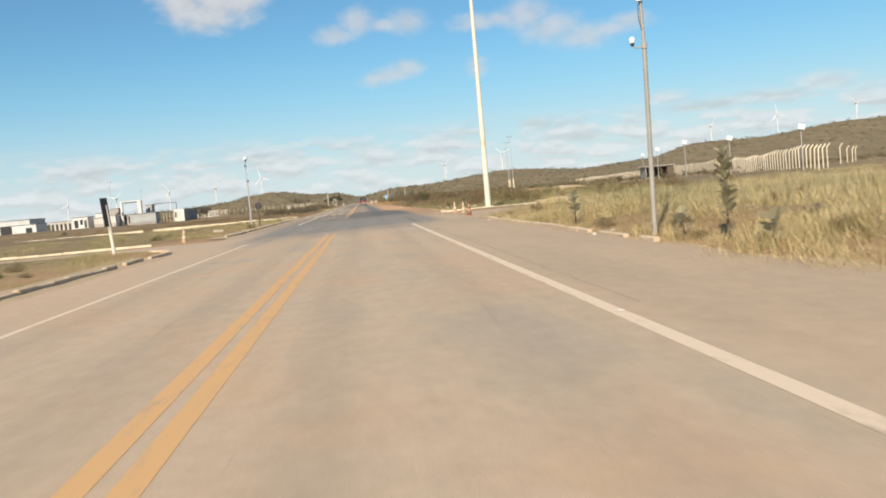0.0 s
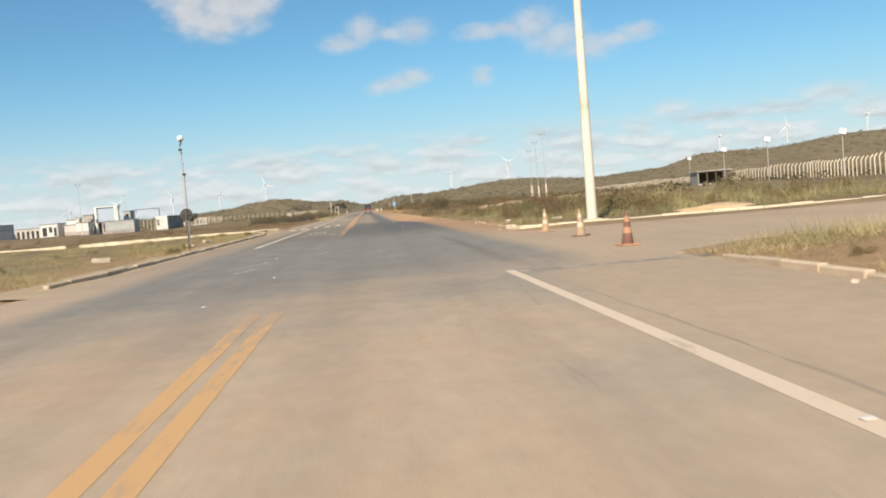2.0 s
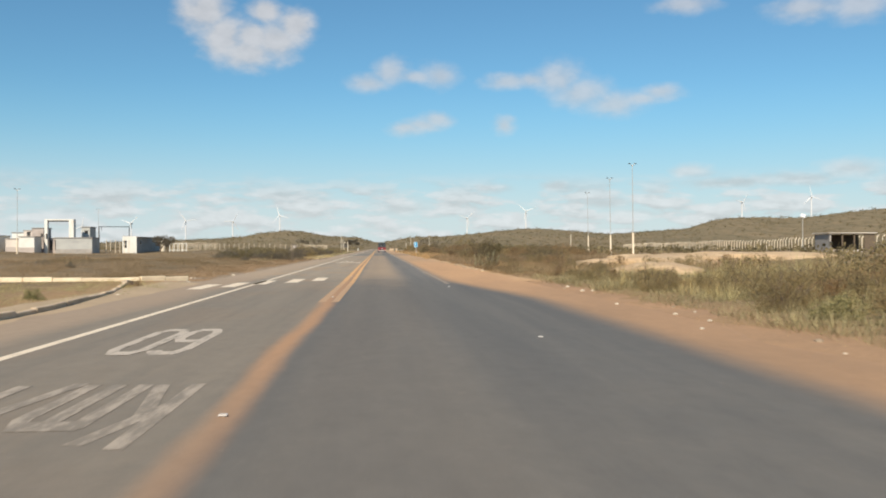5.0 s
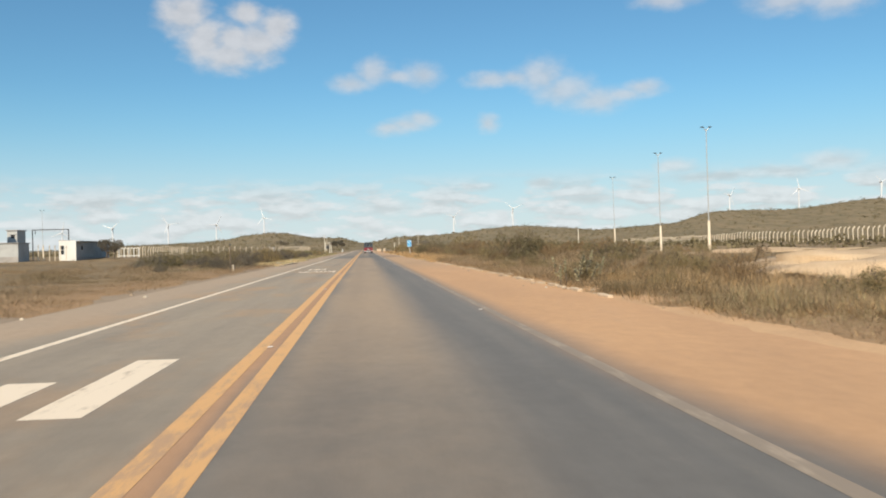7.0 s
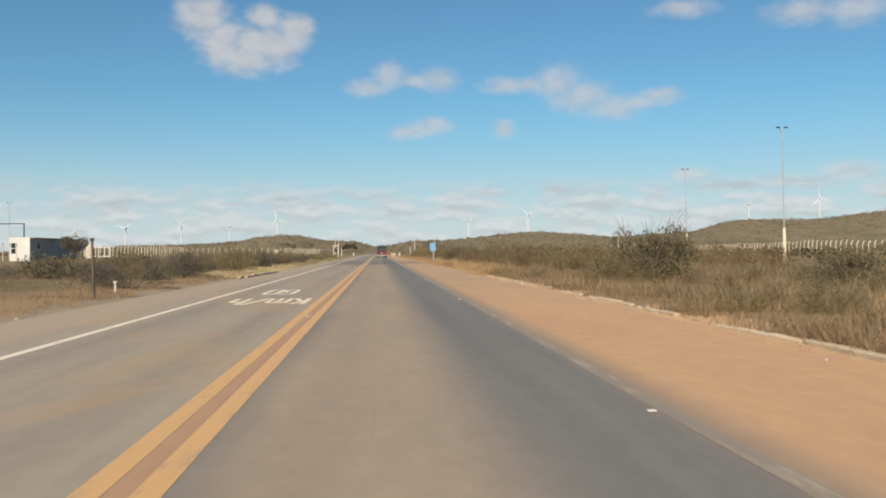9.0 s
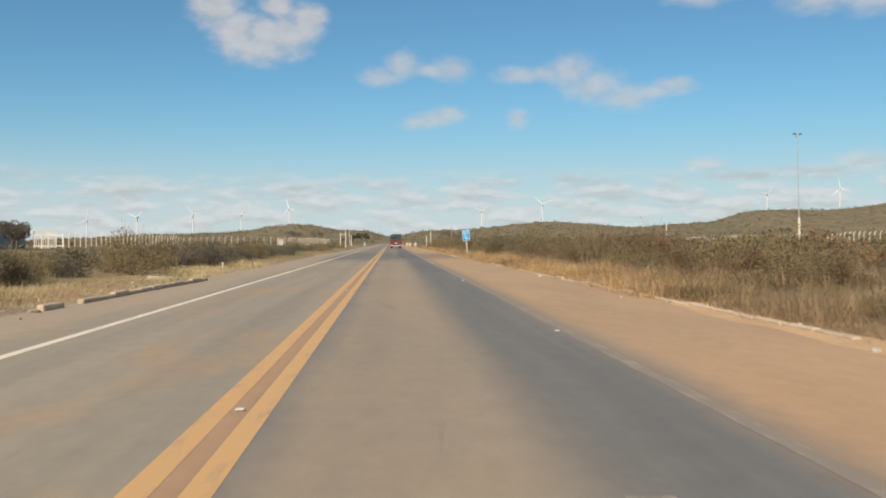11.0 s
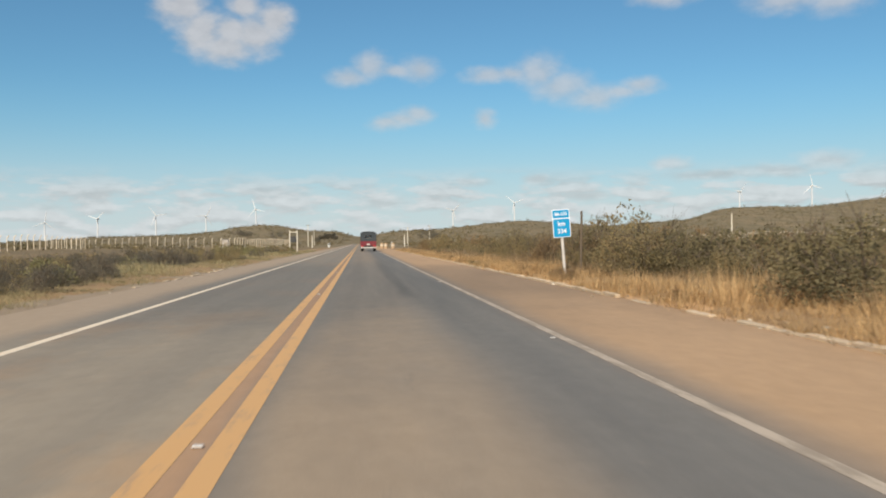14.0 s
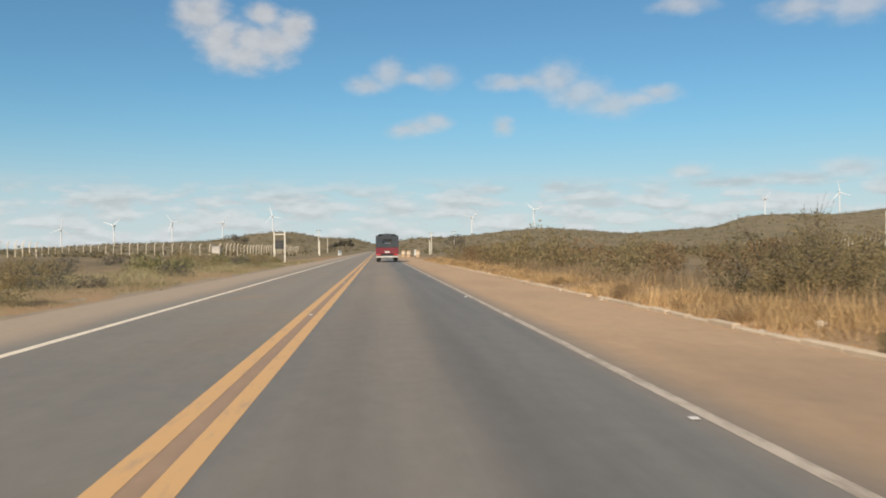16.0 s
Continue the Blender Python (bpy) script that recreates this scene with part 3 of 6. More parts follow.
def build_ground():
    gx = np.concatenate([-np.geomspace(5200, 70, 95), np.arange(-68, -12, 2.0), np.arange(-12, 12.1, 0.5), np.arange(14, 70, 2.0), np.geomspace(72, 5200, 95)])
    gy = np.concatenate([-np.geomspace(1500, 12, 14), np.arange(-10, 30, 2.0), np.arange(30, 60, 0.75), np.arange(60, 340, 2.5), np.geomspace(342, 5600, 66)])
    X, Y = np.meshgrid(gx, gy)
    V = np.stack([X, Y, height(X, Y)], -1).reshape(-1, 3)
    nx, ny = len(gx), len(gy)
    i = np.arange(ny - 1)[:, None] * nx + np.arange(nx - 1)[None]
    F = np.stack([i, i + 1, i + nx + 1, i + nx], -1).reshape(-1, 4)
    ob = new("ground", raw_mesh("ground", V, F, M_GROUND))
    smooth(ob)
    tagged(ob, "dry brown and straw-coloured ground rising to low scrubby hills", "ground", kind="structure")


build_ground()


def build_road():
    bm = B()
    # carriageway slab with its shoulders, and the two side roads, each with a body under the surface
    for (x0, x1, y0, y1, zt) in ((-5.55, 6.75, -60, 2600, 0.0), (6.75, 260, 41.6, 57.4, -0.004), (-260, -5.55, 32.0, 41.8, -0.004)):
        box(bm, (x0 + x1) / 2, (y0 + y1) / 2, zt - 0.15, x1 - x0, y1 - y0, 0.30)
    ob = new("road", mesh_of(bm, "road", M_ROAD))
    tagged(ob, "straight two-lane asphalt road with sand drifted over it", "road", kind="structure")


build_road()


def sand_drift(name, x0, x1, y0, y1, sign, mat, label, seed, high=0.05):
    """Wind-blown sand over the edge of the asphalt, with a ragged rim."""
    xs, ys = np.linspace(x0, x1, 10), np.arange(y0, y1, 0.6)
    V = []
    for yy in ys:
        for i, xx in enumerate(xs):
            n = noise.noise(Vector((xx * 1.1, yy * 0.35, seed))) + 0.5 * noise.noise(Vector((xx * 2.3, yy * 1.1, seed + 5)))
            u = i / (len(xs) - 1)
            V.append((xx, yy, -0.035 + high * 1.5 * u + 0.025 * n * (0.4 + u)))
    nx = len(xs)
    F = [(j * nx + i, j * nx + i + 1, (j + 1) * nx + i + 1, (j + 1) * nx + i) for j in range(len(ys) - 1) for i in range(nx - 1)]
    if sign < 0:
        F = [tuple(reversed(f)) for f in F]
    ob = smooth(new(name, raw_mesh(name, V, F, mat)))
    tagged(ob, label, "sand", kind="structure")


sand_drift("sand_drift", 5.7, 7.8, 60, 100, 1, M_DARKSAND, "dark reddish soil washed over the edge of the asphalt", 3.0)
sand_drift("sand_drift", 5.7, 8.0, 100, 170, 1, M_REDSAND, "reddish sand blown over the edge of the asphalt", 3.0)
sand_drift("sand_drift", 6.1, 7.4, 170, 330, 1, M_REDSAND, "reddish sand blown along the kerb", 9.0, 0.035)
sand_drift("sand_drift", 6.2, 7.6, -6, 41, 1, M_BEIGE, "pale sand blown along the kerb", 5.0, 0.04)
sand_drift("sand_drift", -4.8, -6.2, -8, 29.5, -1, M_BEIGE, "dusty soil banked against a low kerb", 4.0, 0.085)
sand_drift("sand_drift", -4.7, -6.5, 44, 100, -1, M_BEIGE, "pinkish sand banked against a broken kerb", 7.0, 0.075)
sand_drift("sand_drift", -4.9, -6.4, 100, 330, -1, M_DUST, "dusty soil along the edge of the asphalt", 8.0, 0.04)


def marking(name, me, label):
    ob = new(name, me)
    tagged(ob, label, "road marking", kind="structure")
    return ob


def flat(name, quads, mat, z=0.002):
    V, F = [], []
    for q in quads:
        F.append([len(V) + i for i in range(len(q))])
        V += [(a, b, z) for a, b in q]
    return raw_mesh(name, V, F, mat)


def bar(x0, x1, y0, y1):
    return [(x0, y0), (x1, y0), (x1, y1), (x0, y1)]


XL, XR = -3.2, 3.63
marking("yellow_centre_line", flat("yellow_centre_line", [bar(s * 0.14 - 0.135, s * 0.14 + 0.035, -60, 37.7) for s in (-1, 1)], M_YELLOW_START), "worn double yellow centre line")
marking("yellow_centre_line", flat("yellow_centre_line", [[(s * 0.16 - 0.085 + a, ya), (s * 0.16 + 0.085 + a, ya), (s * 0.16 + 0.085 + b, yb), (s * 0.16 - 0.085 + b, yb)] for s in (-1, 1) for a, ya, b, yb in ((0.0, 88, 0.05, 100), (0.05, 100, 0.04, 110), (0.04, 110, 0.0, 125))], M_YELLOW_DIRTY), "double yellow line sinking under red sand")
marking("yellow_centre_line", flat("yellow_centre_line", [[(s * 0.16 - 0.085 + a, ya), (s * 0.16 + 0.085 + a, ya), (s * 0.16 + 0.085 + b, yb), (s * 0.16 - 0.085 + b, yb)] for s in (-1, 1) for a, ya, b, yb in ((0.0, 125, 0.0, 2600),)], M_YELLOW), "worn double yellow centre line")
marking("white_edge_line", flat("white_edge_line", [bar(XL - 0.06, XL + 0.06, -60, 34)], M_LINE_PINK), "faded white edge line")
marking("white_edge_line", flat("white_edge_line", [bar(XL - 0.075, XL + 0.075, 62, 2600)], M_WHITE_LINE), "white edge line along the far lane")
marking("white_edge_line", flat("white_edge_line", [bar(XR - 0.08, XR + 0.08, -60, 40.9)], M_LINE_PINK), "broad white edge line ending at the crossing")
marking("white_edge_line", flat("white_edge_line", [bar(XR - 0.075, XR + 0.075, 98, 196)], M_EDGE_WORN), "worn white edge line under drifted sand")
marking("white_edge_line", flat("white_edge_line", [bar(XR - 0.06, XR + 0.06, 196, 2600)], M_EDGE_DUSTY), "dusty white edge line beside drifted sand")
marking("stop_line", flat("stop_line", [bar(XR + 0.095, 9.0, 40.42, 40.72)], M_LEGEND_FAINT), "thin faded white line across the side road")
marking("zebra_crossing", flat("zebra_crossing", [bar(cx - 0.24, cx + 0.24, y0, y0 + 3.6) for cx, y0 in ((-4.6, 95.0), (-3.8, 96.4), (-3.05, 98.4), (-2.05, 99.9), (-1.2, 101.5))], M_WHITE_LINE), "faded white crossing bars on the far lane")


M_TAR = surface("tar_seam", (0.300, 0.236, 0.175), (0.385, 0.298, 0.217), 2.0, 0.8, fine=0.2)


def seam(pts, w, label):
    """A cracked and tarred joint in the asphalt."""
    quads, rows = [], []
    for (ax, ay), (bx, by) in zip(pts, pts[1:]):
        n = max(2, int(math.hypot(bx - ax, by - ay) / 0.5))
        rows += [(ax + (bx - ax) * i / n + random.uniform(-0.018, 0.018), ay + (by - ay) * i / n, w * random.uniform(0.3, 1.0)) for i in range(n)]
    for a, b in zip(rows, rows[1:]):
        quads.append([(a[0] - a[2], a[1]), (a[0] + a[2], a[1]), (b[0] + b[2], b[1]), (b[0] - b[2], b[1])])
    ob = new("road_crack", flat("road_crack", quads, M_TAR, 0.0012))
    tagged(ob, label, "road crack", kind="structure")


seam([(3.95, 38.8), (4.02, 33.0), (4.0, 28.0), (4.05, 22.0), (4.0, 8.0)], 0.026, "thin dark seam beside the white line")
seam([(3.35, 39.2), (3.15, 35.5)], 0.03, "short dark crack at the end of the line")
marking("worn_mark", flat("worn_mark", [bar(1.85, 2.15, 151.2, 151.6), bar(2.3, 2.55, 151.3, 151.6)], M_LEGEND_FAINT), "two short faded white marks on the near lane")
marking("worn_line", flat("worn_line", [bar(4.05, 5.1, 55.75, 55.9)], M_EDGE_WORN), "short faded white line on the asphalt")
marking("worn_line", flat("worn_line", [[(-1.82, 46.5), (-1.6, 46.4), (-1.34, 47.8), (-1.55, 47.9)], [(-2.1, 48.4), (-1.86, 48.3), (-1.24, 50.4), (-1.48, 50.5)], [(-0.24, 52.7), (-0.12, 52.6), (0.16, 53.9), (0.06, 54.0)]], M_WORN_CROSS), "remains of a white line across the patched crossing")


STROKES = {"6": [[(0.72, 0.92), (0.58, 1.0), (0.15, 1.0), (0.0, 0.85), (0.0, 0.15), (0.15, 0.0), (0.6, 0.0), (0.75, 0.12), (0.75, 0.42), (0.6, 0.54), (0.0, 0.54)]],
           "0": [[(0.15, 0.0), (0.6, 0.0), (0.75, 0.13), (0.75, 0.87), (0.6, 1.0), (0.15, 1.0), (0.0, 0.87), (0.0, 0.13), (0.15, 0.0)]],
           "k": [[(0, 0), (0, 1)], [(0.02, 0.40), (0.55, 0.95)], [(0.20, 0.60), (0.62, 0.0)]],
           "m": [[(0, 0), (0, 0.74)], [(0.46, 0), (0.46, 0.70)], [(0, 0.72), (0.80, 0.72), (0.92, 0.62), (0.92, 0.0)]],
           "/": [[(0, -0.04), (0.62, 1.04)]],
           "h": [[(0, 0), (0, 1)], [(0, 0.62), (0.45, 0.62), (0.58, 0.52), (0.58, 0.0)]]}


def legend(text, cx, cy, width, length, mat, stroke=0.17):
    """A word painted in broad strokes on the far lane, for those who come towards us."""
    gap = 0.28
    total = sum(max(q[0] for st in STROKES[c] for q in st) for c in text) + gap * (len(text) - 1)
    V, F, at, z = [], [], 0.0, 0.002
    for c in text:
        for st in STROKES[c]:
            p = [Vector((cx + width / 2 - (at + u) / total * width, cy + length / 2 - v * length)) for u, v in st]
            for a, b in zip(p, p[1:]):
                d = b - a
                w = stroke / 2 if abs(d.x) < 0.25 * abs(d.y) else stroke / 2 + 0.10 * min(1.0, abs(d.x) / (abs(d.y) + 0.01))
                n = Vector((-d.y, d.x)).normalized() * w
                e = d.normalized() * stroke * 0.3
                z += 0.0002
                F.append([len(V) + i for i in range(4)])
                V += [(q.x, q.y, z) for q in (a - e - n, b + e - n, b + e + n, a - e + n)]
        at += max(q[0] for st in STROKES[c] for q in st) + gap
    me = raw_mesh("road_legend", V, F, mat)
    bm = bmesh.new()
    bm.from_mesh(me)
    for f in bm.faces:
        if f.normal.z < 0:
            f.normal_flip()
    bm.to_mesh(me)
    bm.free()
    marking("road_legend", me, "faded white lettering painted on the far lane")


for base in (71.8, 141.2):
    legend("60", -1.70, base + 7.85, 0.88, 3.0, M_LEGEND if base < 100 else M_WHITE_LINE, 0.14)
    legend("km/h", -1.46, base + 2.5, 1.9, 2.6, M_LEGEND_FAINT if base < 100 else M_WHITE_LINE, 0.14)


def road_studs():
    """Small white reflectors set along the centre and the edge lines."""
    bm = B()
    box(bm, 0, 0, 0.008, 0.07, 0.05, 0.016, 0.005)
    me = mesh_of(bm, "road_stud", M_BUMPER)
    for y in (8.0, 24.0, 30.5):
        for xx in (XR + 0.02,):
            ob = new("road_stud", me)
            ob.location = (xx, y, 0.005)
            tagged(ob, "small white road stud on the edge line", "road stud", "road studs")
    for y in np.arange(74, 340, 16.0):
        for xx in (0.0, XR - 0.15):
            ob = new("road_stud", me)
            ob.location = (xx, y + (0 if xx == 0 else 5.5), 0.005)
            tagged(ob, "small white road stud on the asphalt", "road stud", "road studs")
    for xx, y in ((-0.6, 44.0), (-1.1, 39.2), (-1.35, 52.0)):
        ob = new("road_stud", me)
        ob.location = (xx, y, 0.002)
        tagged(ob, "loose white stud on the patched crossing", "road stud", "road studs")


road_studs()


# ---------------------------------------------------------------- kerbs
def kerb_stones():
    bm = B()
    box(bm, 0, 0, 0.02, 0.14, 0.985, 0.30, 0.018)
    plain = mesh_of(bm, "kerb_stone", M_KERB)
    bm = B()
    box(bm, 0, 0, 0.03, 0.15, 0.985, 0.32, 0.018)
    white = mesh_of(bm, "kerb_stone", M_KERB_WHITE)
    runs = [("kerb", plain, [(6.82, 16), (6.82, 39.6), (7.3, 41.0), (8.6, 41.7)], 0.07, "dusty concrete kerb along the verge"),
            ("kerb", white, [(36, 58.6), (21, 57.95), (8.2, 57.75), (7.1, 58.8), (6.85, 60.5)], 0.0, "whitewashed kerb along the mouth of a side road"),
            ("kerb", plain, [(7.1, 61.2), (7.3, 74)], 0.45, "broken concrete kerb half sunk in sand"),
            ("kerb", plain, [(6.8, 113), (6.95, 124), (7.1, 150), (6.75, 190)], 0.22, "gappy sand-covered kerb along the verge"),
            ("kerb", plain, [(6.75, 191), (6.65, 214)], 0.35, "sunken kerb stones under blown sand"),
            ("kerb", plain, [(6.62, 215), (6.45, 300)], 0.06, "gappy concrete kerb below dry grass"),
            ("kerb", plain, [(-5.6, -8), (-5.6, 31.6), (-6.2, 33.6), (-7.0, 34.6)], 0.05, "weathered concrete kerb beside a grass island"),
            ("kerb", white, [(-30, 41.9), (-8.6, 41.9)], 0.0, "whitewashed kerb on the edge of a grass island"),
            ("kerb", plain, [(-8.6, 41.9), (-7.2, 42.6), (-6.3, 44.4), (-5.9, 46.5)], 0.12, "low dirty kerb round the tip of a grass island"),
            ("kerb", plain, [(-5.9, 46.55), (-5.62, 50), (-5.62, 86), (-6.2, 92), (-7.6, 98.5)], 0.02, "broken weathered concrete kerb beside a grass island"),
            ("kerb", white, [(-46, 97.5), (-26, 98.8), (-7.6, 100.2), (-6.2, 101.6)], 0.03, "whitewashed kerb at the end of a grass island"),
            ("kerb", plain, [(-5.95, 160), (-6.05, 168), (-6.3, 186)], 0.3, "sunken kerb stones along the verge"),
            ("kerb", plain, [(-5.4, 164), (-5.25, 172), (-5.05, 177)], 0.06, "pale kerb stones standing clear of the dust"),
            ("kerb", plain, [(-5.7, 222), (-5.7, 246)], 0.15, "sunken kerb stones along the verge")]
    for name, me, pts, gap, label in runs:
        p = [Vector((a, b, 0)) for a, b in pts]
        root = tagged(new(name), label, "kerb", kind="structure")
        for a, b in zip(p, p[1:]):
            n = max(1, round((b - a).length))
            for i in range(n):
                if random.random() < gap:
                    continue
                c = a.lerp(b, (i + 0.5) / n)
                st = part("kerb_stone", me, None, root)
                st.matrix_basis = Matrix.Translation((c.x + random.uniform(-0.012, 0.012), c.y, random.uniform(-0.035, 0.015) - ((-0.05 if a.x < 0 and a.y > 60 else 0.04) if me is white else 0.15 if gap > 0.1 and a.x < 0 else 0.11 if gap > 0.1 else 0.10 if a.y > 180 else 0.075 if a.x > 0 else 0.05))) @ Matrix.Rotation(math.atan2(-(b - a).x, (b - a).y) + random.uniform(-0.012, 0.012), 4, "Z") @ Matrix.Rotation(random.uniform(-0.012, 0.012), 4, "X") @ Matrix.Diagonal((1, (b - a).length / n, 1, 1))


kerb_stones()


# ---------------------------------------------------------------- poles, lamps and signs
def ground_z(x, y):
    return float(height(x, y))


def big_pole():
    r = thing("utility_pole", pose(10.02, 59.6, 0.08), "tall tapered pale concrete pole on the verge by the side road", "pole")
    bm = rod(B(), (0, 0, -0.3), (0.03, 0, 14.5), 0.205, 0.11, 20)
    smooth(part("shaft", bm, M_CONCRETE, r))
    for i in range(5):
        part("band", rod(B(), (0.005 + 0.004 * i, 0, 2.6 + 2.2 * i), (0.005 + 0.004 * i, 0, 2.63 + 2.2 * i), 0.192 - 0.0145 * i, None, 20), M_CONCRETE, r)
    part("footing", box(B(), 0, 0, 0.02, 0.62, 0.62, 0.12, 0.03), M_RUBBLE, r)


big_pole()


def camera_pole():
    """Grey steel pole with a hooked arm and a round camera housing."""
    r = thing("camera_pole", pose(7.08, 16.9, 0.05), "grey steel pole with a hooked arm and camera housing", "pole")
    r.scale = (0.68, 0.68, 0.935)
    smooth(part("lower_shaft", rod(B(), (0, 0, -0.2), (0.10, 0, 4.05), 0.075, 0.062, 14), M_DULL_STEEL, r))
    smooth(part("upper_shaft", rod(B(), (0.10, 0, 4.0), (0.06, 0, 6.0), 0.05, 0.045, 12), M_DULL_STEEL, r))
    part("collar", rod(B(), (0.10, 0, 3.96), (0.10, 0, 4.06), 0.085, None, 14), M_DULL_STEEL, r)
    bm = B()
    pts = [(0.07, 0, 4.02), (-0.06, 0, 3.98), (-0.20, 0, 4.0), (-0.25, 0, 4.08)]
    for a, b in zip(pts, pts[1:]):
        rod(bm, a, b, 0.016, None, 8)
    part("arm", bm, M_DULL_STEEL, r)
    bm = B()
    bmesh.ops.create_uvsphere(bm, u_segments=14, v_segments=8, radius=0.085, matrix=Matrix.Translation((-0.25, 0, 4.14)))
    hd = smooth(part("camera_housing", bm, M_SIGNWHITE, r, "white camera housing with dark dome"))
    bm = B()
    bmesh.ops.create_uvsphere(bm, u_segments=12, v_segments=7, radius=0.065, matrix=Matrix.Translation((-0.25, 0, 4.08)))
    smooth(part("dome", bm, M_GLASS, hd))
    part("junction_box", box(B(), 0.0, -0.08, 5.05, 0.16, 0.10, 0.22, 0.01), M_SIGNWHITE, r)
    bm = B()
    pts = [(0.03, -0.07, 5.0), (-0.03, -0.07, 4.8), (-0.02, -0.06, 4.55), (0.04, -0.06, 4.35)]
    for a, b in zip(pts, pts[1:]):
        rod(bm, a, b, 0.012, None, 6)
    part("cable", bm, M_DARK, r)


camera_pole()


def globe_lamp():
    r = thing("camera_mast", pose(-7.6, 71.2, 0.08), "thin grey steel mast with a white globe and small boxes", "mast")
    smooth(part("lower_shaft", rod(B(), (0, 0, -0.2), (0.02, 0, 3.6), 0.065, 0.05, 12), M_STEEL, r))
    smooth(part("upper_shaft", rod(B(), (0.02, 0, 3.6), (-0.03, 0, 5.0), 0.032, 0.028, 10), M_STEEL, r))
    for i, (dx, z) in enumerate(((0.06, 3.62), (-0.02, 4.85))):
        bx = part("equipment_box", box(B(), dx, -0.02, z, 0.17, 0.10, 0.10, 0.01), M_DARK, r, "small dark equipment box")
    for a, b in (((0.02, 0, 3.3), (0.07, -0.02, 3.55)), ((-0.02, 0, 4.55), (0.05, -0.02, 4.75)), ((0.0, 0, 4.1), (0.07, 0, 4.12)), ((-0.03, 0, 5.0), (0.06, -0.16, 5.36)), ((0.06, -0.15, 5.08), (0.12, -0.15, 5.34))):
        part("bracket", rod(B(), a, b, 0.022, None, 8), M_DARK, r)
    bm = B()
    bmesh.ops.create_uvsphere(bm, u_segments=22, v_segments=14, radius=0.165, matrix=Matrix.Translation((0.02, 0.03, 5.42)))
    smooth(part("globe", bm, M_SIGNWHITE, r, "white globe housing"))
    part("base_plate", box(B(), 0, 0, 0.03, 0.5, 0.5, 0.1, 0.02), M_RUBBLE, r)


globe_lamp()


def round_sign():
    r = thing("round_sign", pose(-5.95, 62.8, 0.05), "round traffic sign seen from its dark back, on a thin post", "traffic sign")
    part("post", rod(B(), (0, 0, -0.2), (0, 0, 1.75), 0.032, None, 10), M_BARK, r, "rusty brown post")
    bm = rod(B(), (0, 0.035, 1.55), (0, 0.047, 1.55), 0.25, None, 28)
    part("disc", bm, M_SIGNBACK, r, "dark unpainted back of the disc")
    part("clamp", box(B(), 0, 0.01, 1.55, 0.3, 0.05, 0.04), M_SIGNBACK, r)


round_sign()


def edge_sign():
    r = thing("road_sign", pose(-8.35, 34.7, 0.05, 0, -4.0, 4), "tall dark sign panel seen nearly edge-on, on a leaning white post", "traffic sign")
    smooth(part("post", rod(B(), (0, 0, -0.2), (0, 0, 1.95), 0.075, 0.06, 12), M_CONCRETE, r, "white-painted post"))
    part("panel", box(B(), -0.02, -0.10, 1.68, 0.40, 0.03, 1.12, 0.012, Matrix.Rotation(radians(62), 4, "Z")), M_SIGNBACK, r, "dark grey sign panel")
    for z in (1.35, 1.95):
        part("rail", box(B(), -0.03, -0.05, z, 0.3, 0.04, 0.05, 0.0, Matrix.Rotation(radians(62), 4, "Z")), M_STEEL, r)


edge_sign()


def text_part(body, size, loc, mat, parent, name):
    cu = bpy.data.curves.new("text", "FONT")
    cu.body, cu.align_x, cu.align_y, cu.size, cu.extrude, cu.offset = body, "CENTER", "CENTER", size, 0.002, size * 0.02
    tmp = bpy.data.objects.new("tmp", cu)
    scene.collection.objects.link(tmp)
    me = bpy.data.meshes.new_from_object(tmp.evaluated_get(bpy.context.evaluated_depsgraph_get()))
    bpy.data.objects.remove(tmp)
    me.transform(Matrix.Translation(loc) @ Matrix.Rotation(radians(90), 4, "X"))
    me.materials.clear()
    me.materials.append(mat)
    ob = new(name, me)
    ob.parent = parent
    return ob


def rounded_plate(w, h, t, rad, z0):
    bm = B()
    vs = []
    for cx, cz, a0 in ((w / 2 - rad, h / 2 - rad, 0), (-w / 2 + rad, h / 2 - rad, 90), (-w / 2 + rad, -h / 2 + rad, 180), (w / 2 - rad, -h / 2 + rad, 270)):
        for i in range(5):
            a = radians(a0 + 22.5 * i)
            vs.append(bm.verts.new((cx + rad * math.cos(a), 0, z0 + cz + rad * math.sin(a))))
    f = bm.faces.new(vs)
    r = bmesh.ops.extrude_face_region(bm, geom=[f])
    bmesh.ops.translate(bm, verts=[v for v in r["geom"] if isinstance(v, bmesh.types.BMVert)], vec=(0, t, 0))
    bmesh.ops.recalc_face_normals(bm, faces=bm.faces)
    return bm


